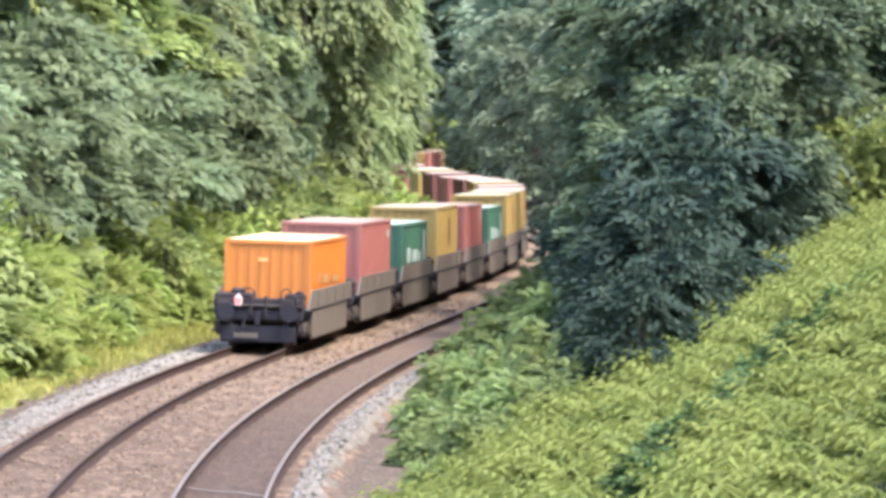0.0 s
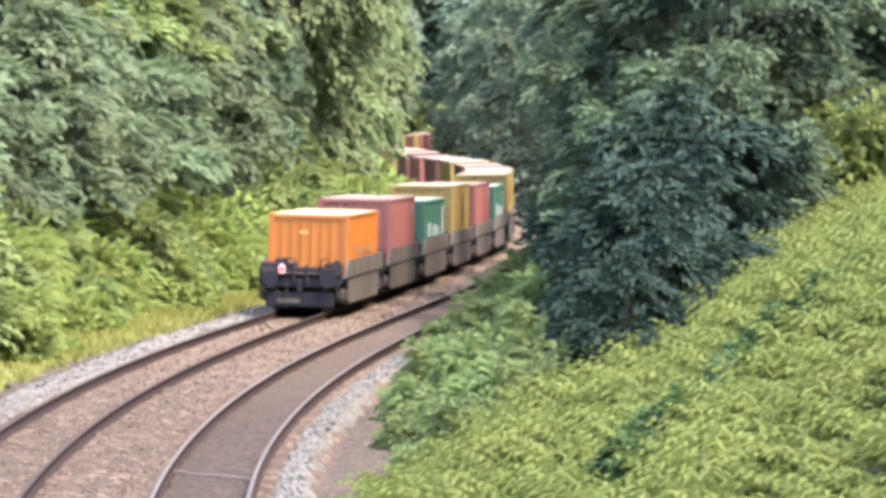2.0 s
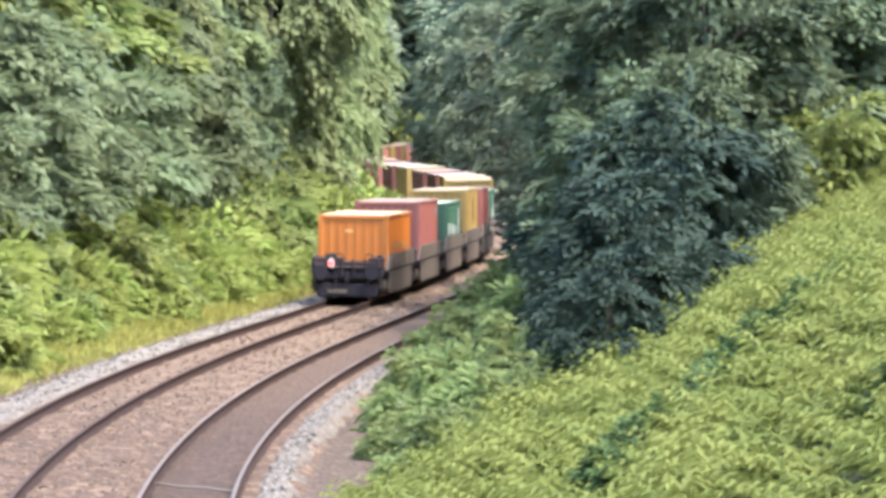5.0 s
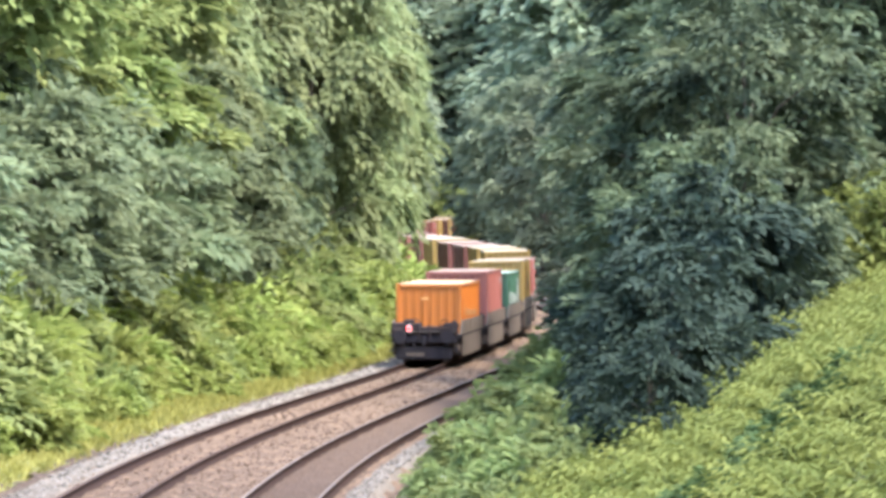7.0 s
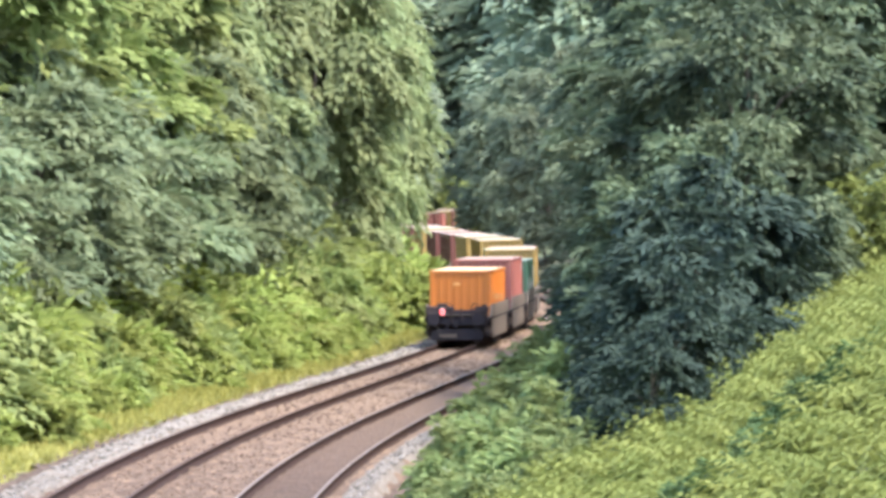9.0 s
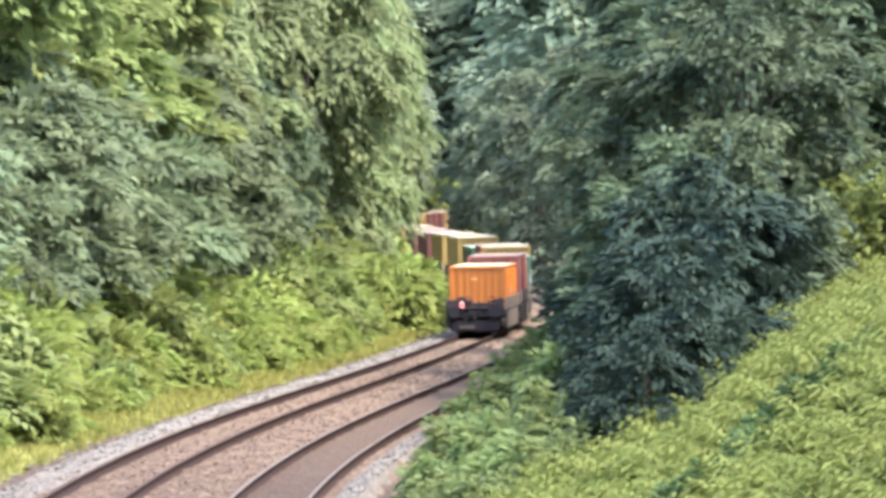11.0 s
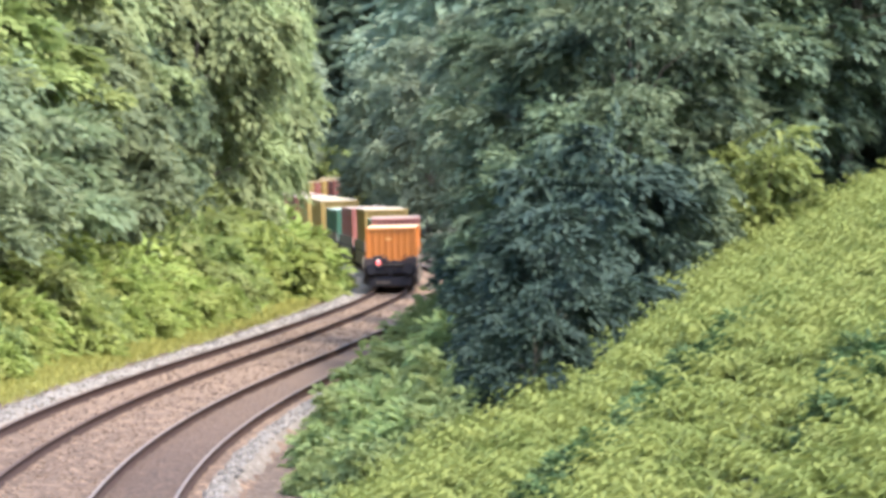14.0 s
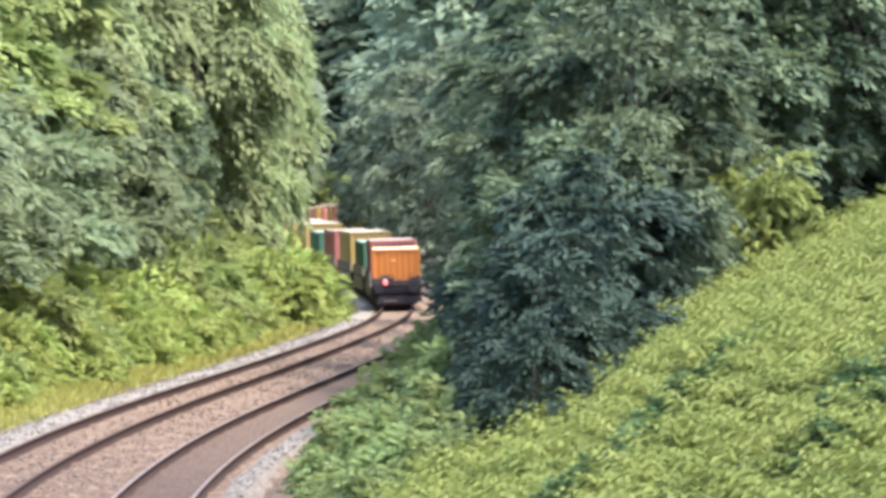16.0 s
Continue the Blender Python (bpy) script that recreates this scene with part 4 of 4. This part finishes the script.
def bogie(wagon, x):
    """A two-axle truck under the wagon: frames, axle boxes, springs and two wheelsets."""
    bm = bmesh.new()
    for y in (-1.0, 1.0):
        block(x - 1.0, x + 0.98, y * 1.12 - 0.06, y * 1.12 + 0.06, 0.42, 0.68, 0.02, bm)
        for dx in (-0.72, 0.72):
            block(x + dx - 0.16, x + dx + 0.16, y * 1.12 - 0.12, y * 1.12 + 0.08, 0.32, 0.62, 0.03, bm)
        for dx in (-0.36, 0.36):
            rod((x + dx, y, 0.36), (x + dx, y, 0.6), 0.09, bm)
    block(x - 0.2, x + 0.2, -1.0, 1.0, 0.45, 0.75, 0.02, bm)
    b = part("bogie", bm, BOGIE, wagon, "brown-grey bogie frame in a lit tone")
    sets = []
    for dx in (-0.72, 0.72):
        bm = bmesh.new()
        rod((0, -0.95, 0), (0, 0.95, 0), 0.075, bm)
        for y in (-0.753, 0.753):
            sg = 1 if y > 0 else -1
            rod((0, y - 0.062, 0), (0, y + 0.062, 0), 0.42, bm, 16)
            rod((0, y - sg * 0.085, 0), (0, y - sg * 0.06, 0), 0.45, bm, 16)
        w = part("wheelset", bm, WHEELSTEEL, b, "worn steel wheelset")
        w.location = (x + dx, 0, 0.426)
        sets.append(w)
    return sets


def wagon(tail):
    """A low pocket wagon at the origin: x forward from its rear beam, z up from the rail plane."""
    thing = new("flat_wagon")
    x0, x1 = 0.35, PITCH - 0.35
    sets = []
    for y in (-1.30, 1.26):
        part("upper_side_panel", prism([(0.9, 1.04), (1.75, 1.55), (PITCH - 1.2, 1.55), (PITCH - 0.95, 1.04)], y, y + 0.04), WAGON, thing, "grey steel side panel with sloped ends")
        part("lower_side_panel", prism([(2.14, 0.98), (2.16, 0.36), (2.3, 0.22), (PITCH - 2.36, 0.22), (PITCH - 2.18, 0.36), (PITCH - 2.16, 0.98)], y + 0.02, y + 0.055), WAGON, thing, "grey steel sill panel between the bogies")
        for x, w in ((3.4, 0.05), (5.7, 0.05), (7.9, 0.05), (10.2, 0.05)):
            yy = (y - 0.012) if y < 0 else (y + 0.04)
            part("panel_rib", block(x - w / 2, x + w / 2, yy, yy + 0.012, 1.09, 1.5), WAGON, thing)
        part("side_sill", block(0.7, PITCH - 0.7, min(y, y + 0.06) + (0.0 if y < 0 else -0.02), max(y, y + 0.06) + (0.02 if y < 0 else 0.0), 0.975, 1.035, 0.01), WAGON_DARK, thing, "dark side sill")
    for x in (2.14, PITCH - 2.22):
        part("pocket_wall", block(x, x + 0.08, -1.24, 1.22, 0.3, 1.04, 0.01), WAGON_DARK, thing, "dark end wall of the well")
    part("floor", block(2.14, PITCH - 2.14, -1.24, 1.22, 0.24, 0.315), WAGON_DARK, thing)
    for x in (x0, PITCH - 2.05):
        part("end_platform", block(x, x + 1.7, -1.22, 1.22, 0.86, 1.05, 0.02), WAGON_DARK, thing, "black end platform over the bogie")
    for x, sg in ((x0, -1), (x1, 1)):
        part("headstock", block(x - 0.1, x + 0.12, -1.2, 1.2, 0.74, 1.02, 0.04), WAGON_DARK, thing, "black headstock beam")
        bm = block(x - 0.1, x + 0.14, -1.24, 1.24, 1.05, 1.36, 0.05)
        block(x - 0.08, x + 0.12, -1.28, -0.7, 1.3, 1.5, 0.06, bm)
        block(x - 0.08, x + 0.12, 0.1, 1.22, 1.3, 1.5, 0.07, bm)
        block(x - 0.06, x + 0.1, 0.35, 0.8, 1.46, 1.62, 0.08, bm)
        block(x - 0.06, x + 0.1, -1.2, -1.0, 1.46, 1.58, 0.04, bm)
        for y in (-1.02, -0.62, -0.2, 0.2):
            block(x - 0.17, x - 0.09, y - 0.045, y + 0.045, 0.86, 1.42, 0.02, bm)
        block(x - 0.18, x - 0.09, -0.98, -0.66, 1.12, 1.34, 0.03, bm)
        block(x - 0.2, x - 0.09, 0.78, 1.2, 0.98, 1.28, 0.06, bm)
        if sg < 0:
            for y, w in ((0.3, 0.42), (-0.75, 0.3)):
                arc = [(x - 0.14, y + w * math.cos(a) / 2, 1.42 + 0.2 * math.sin(a)) for a in (math.pi * k / 8 for k in range(9))]
                v, f = tube(arc, [0.022] * 9, 6)
                put(new("grab_handle", mesh_of("grab_handle", v, f, WAGON_DARK, True)), thing)
            for y in (-1.1, 1.1):
                v, f = tube([(x - 0.13, y, 0.62), (x - 0.19, y, 0.7), (x - 0.19, y, 1.3), (x - 0.11, y, 1.36)], [0.018] * 4, 6)
                put(new("handrail", mesh_of("handrail", v, f, WAGON_DARK, True)), thing)
            part("end_plate", block(x - 0.085, x - 0.062, 0.0, 0.66, 0.26, 0.4, 0.006), WAGON, thing, "grey worn plate")
            part("valve_box", block(x - 0.2, x - 0.12, 0.78, 1.02, 0.68, 0.94, 0.02), WAGON_DARK, thing)
            bm2 = rod((x - 0.14, -1.15, 1.16), (x - 0.14, 1.15, 1.16), 0.03)
            part("brake_pipe", bm2, WHEELSTEEL, thing, "rusty brake pipe")
        part("end_bulkhead", bm, WAGON_END, thing, "dark rusty battered end bulkhead")
        bm = block(x - 0.06, x + 0.06, -1.04, 1.04, 0.14, 0.6, 0.05)
        rod((x, -0.55, 0.34), (x, 0.55, 0.34), 0.035, bm)
        part("brake_beam", bm, WAGON_DARK, thing, "black brake beam below the headstock")
        for y in (-0.87, 0.87):
            bm = rod((x + sg * 0.1, y, 0.98), (x + sg * 0.34, y, 0.98), 0.11, None, 14)
            rod((x + sg * 0.34, y, 0.98), (x + sg * 0.38, y, 0.98), 0.24, bm, 20)
            part("buffer", bm, WAGON_DARK, thing, "black round buffer")
        bm = rod((x + sg * 0.05, 0, 0.92), (x + sg * 0.32, 0, 0.92), 0.06)
        block(min(x + sg * 0.26, x + sg * 0.36), max(x + sg * 0.26, x + sg * 0.36), -0.06, 0.06, 0.62, 0.98, 0.02, bm)
        part("coupling", bm, WAGON_DARK, thing, "hanging screw coupling")
        bm = rod((x + sg * 0.1, 0.35, 0.9), (x + sg * 0.2, 0.42, 0.45), 0.025)
        rod((x + sg * 0.2, 0.42, 0.45), (x + sg * 0.16, 0.55, 0.4), 0.025, bm)
        part("brake_hose", bm, WAGON_DARK, thing)
        for y in (-1.2, 1.2):
            part("step", block(x - 0.1, x + 0.25, y - 0.09, y + 0.09, 0.42, 0.47, 0.006, rod((x, y, 0.45), (x, y, 0.75), 0.02)), WAGON_DARK, thing)
    sets += bogie(thing, 1.45)
    sets += bogie(thing, PITCH - 1.45)
    if tail:
        lamp = part("tail_lamp", block(x0 - 0.24, x0 - 0.11, 0.45, 0.65, 1.12, 1.40, 0.03, block(x0 - 0.2, x0 - 0.13, 0.52, 0.58, 1.38, 1.46, 0.01)), WHITE, thing, "white tail lamp with a red lens")
        part("lens", rod((x0 - 0.25, 0.55, 1.28), (x0 - 0.235, 0.55, 1.28), 0.09, None, 18), LAMP, lamp, "red lamp lens")
    return tagged(thing, "grey low pocket wagon with dark ends on the track", "wagon", "wagons of the train"), sets


def rail_pose(s, length):
    """Pose on the left-hand track of a thing that reaches from s to s + length."""
    xa, ya, _, _ = line(s)
    xb, yb, _, _ = line(s + length)
    c = line(s + length / 2)[3]
    f = Vector((xb - xa, yb - ya, 0)).normalized()
    r = Vector((f.y * math.cos(c), -f.x * math.cos(c), -math.sin(c)))
    up = r.cross(f)
    m = Matrix((f, -r, up)).transposed().to_4x4()
    m.translation = (xa, ya, 0.004)
    return m


def rear(t):
    """Way of the last box's rear wall along the line."""
    return float(np.interp(t, [0, 3, 5.5, 9, 11.5, 12.5, 14, 16], [15.1, 35.6, 52.7, 77.0, 95.6, 103.6, 114.8, 129.9]))


def make_train():
    """Wagons and boxes from the tail forwards: things with their distance ahead of the last box's rear wall."""
    kinds = {}

    def kind(key):
        if key not in kinds:
            kinds[key] = BOXES[key]()
            return kinds[key]
        return copy_thing(kinds[key], Matrix())

    BOXES = {
        "o": lambda: container(ORANGE, ROOF_ORANGE, 2.9, "bright orange steel container with a pale roof", [(0.14, None, 2.3, 2.4, PALE_ORANGE, "emblem"), (1.6, 2.2, 1.72, 2.0, WORN, "mark"), (2.8, 4.6, 1.66, 1.9, WORN, "mark"), (5.4, 7.4, 1.64, 1.82, WORN, "mark")]),
        "r": lambda: container(RED, ROOF, 3.18, "faded red steel container with a dusty roof", [(7.9, 8.5, 2.6, 2.85, WHITE, "mark")]),
        "g": lambda: container(GREEN, ROOF_GREEN, 2.92, "dark green steel container with white patches", [(1.4, 2.9, 1.6, 2.1, PALE_MARK, "mark"), (3.6, 5.4, 1.6, 2.0, PALE_MARK, "mark"), (5.8, 6.5, 1.6, 1.9, WHITE, "mark"), (7.6, 8.3, 1.6, 2.6, WHITE, "mark")]),
        "y": lambda: container(YELLOW, ROOF_PALE, 3.3, "ochre yellow steel container with a pale roof", [(5.0, 5.7, 1.9, 2.9, BROWN, "mark")]),
        "b": lambda: container(BROWN, ROOF, 3.25, "brown-red steel container with a dusty roof"),
    }
    order = "orgyrgyybbybrbyrbbyrybbrybyrbbyrboryrbybry"[:41]
    train, wheels = [], []
    first, sets = wagon(True)
    train.append((first, -2.24, PITCH))
    wheels += sets
    plain, sets = wagon(False)
    wheels += sets
    for i, key in enumerate(order):
        if i:
            w = plain if i == 1 else copy_thing(plain, Matrix())
            train.append((w, i * PITCH - 2.24, PITCH))
        train.append((kind(key), i * PITCH, BODY))
    return train, wheels


TRAIN, WHEELS = make_train()


def motions():
    times = [0, 1, 2, 3, 4, 5, 6, 7, 8, 9, 10, 11, 12, 13, 14, 15, 16]
    for ob, ahead, length in TRAIN:
        walk(ob, [(t, rail_pose(rear(t) + ahead, length)) for t in times])
    for w in WHEELS:
        x, y, z = w.location
        walk(w, [(k / 15, pose(x, y, z, 0, math.degrees((rear(k / 15) - rear(0)) / 0.42), 0)) for k in range(241)])


motions()
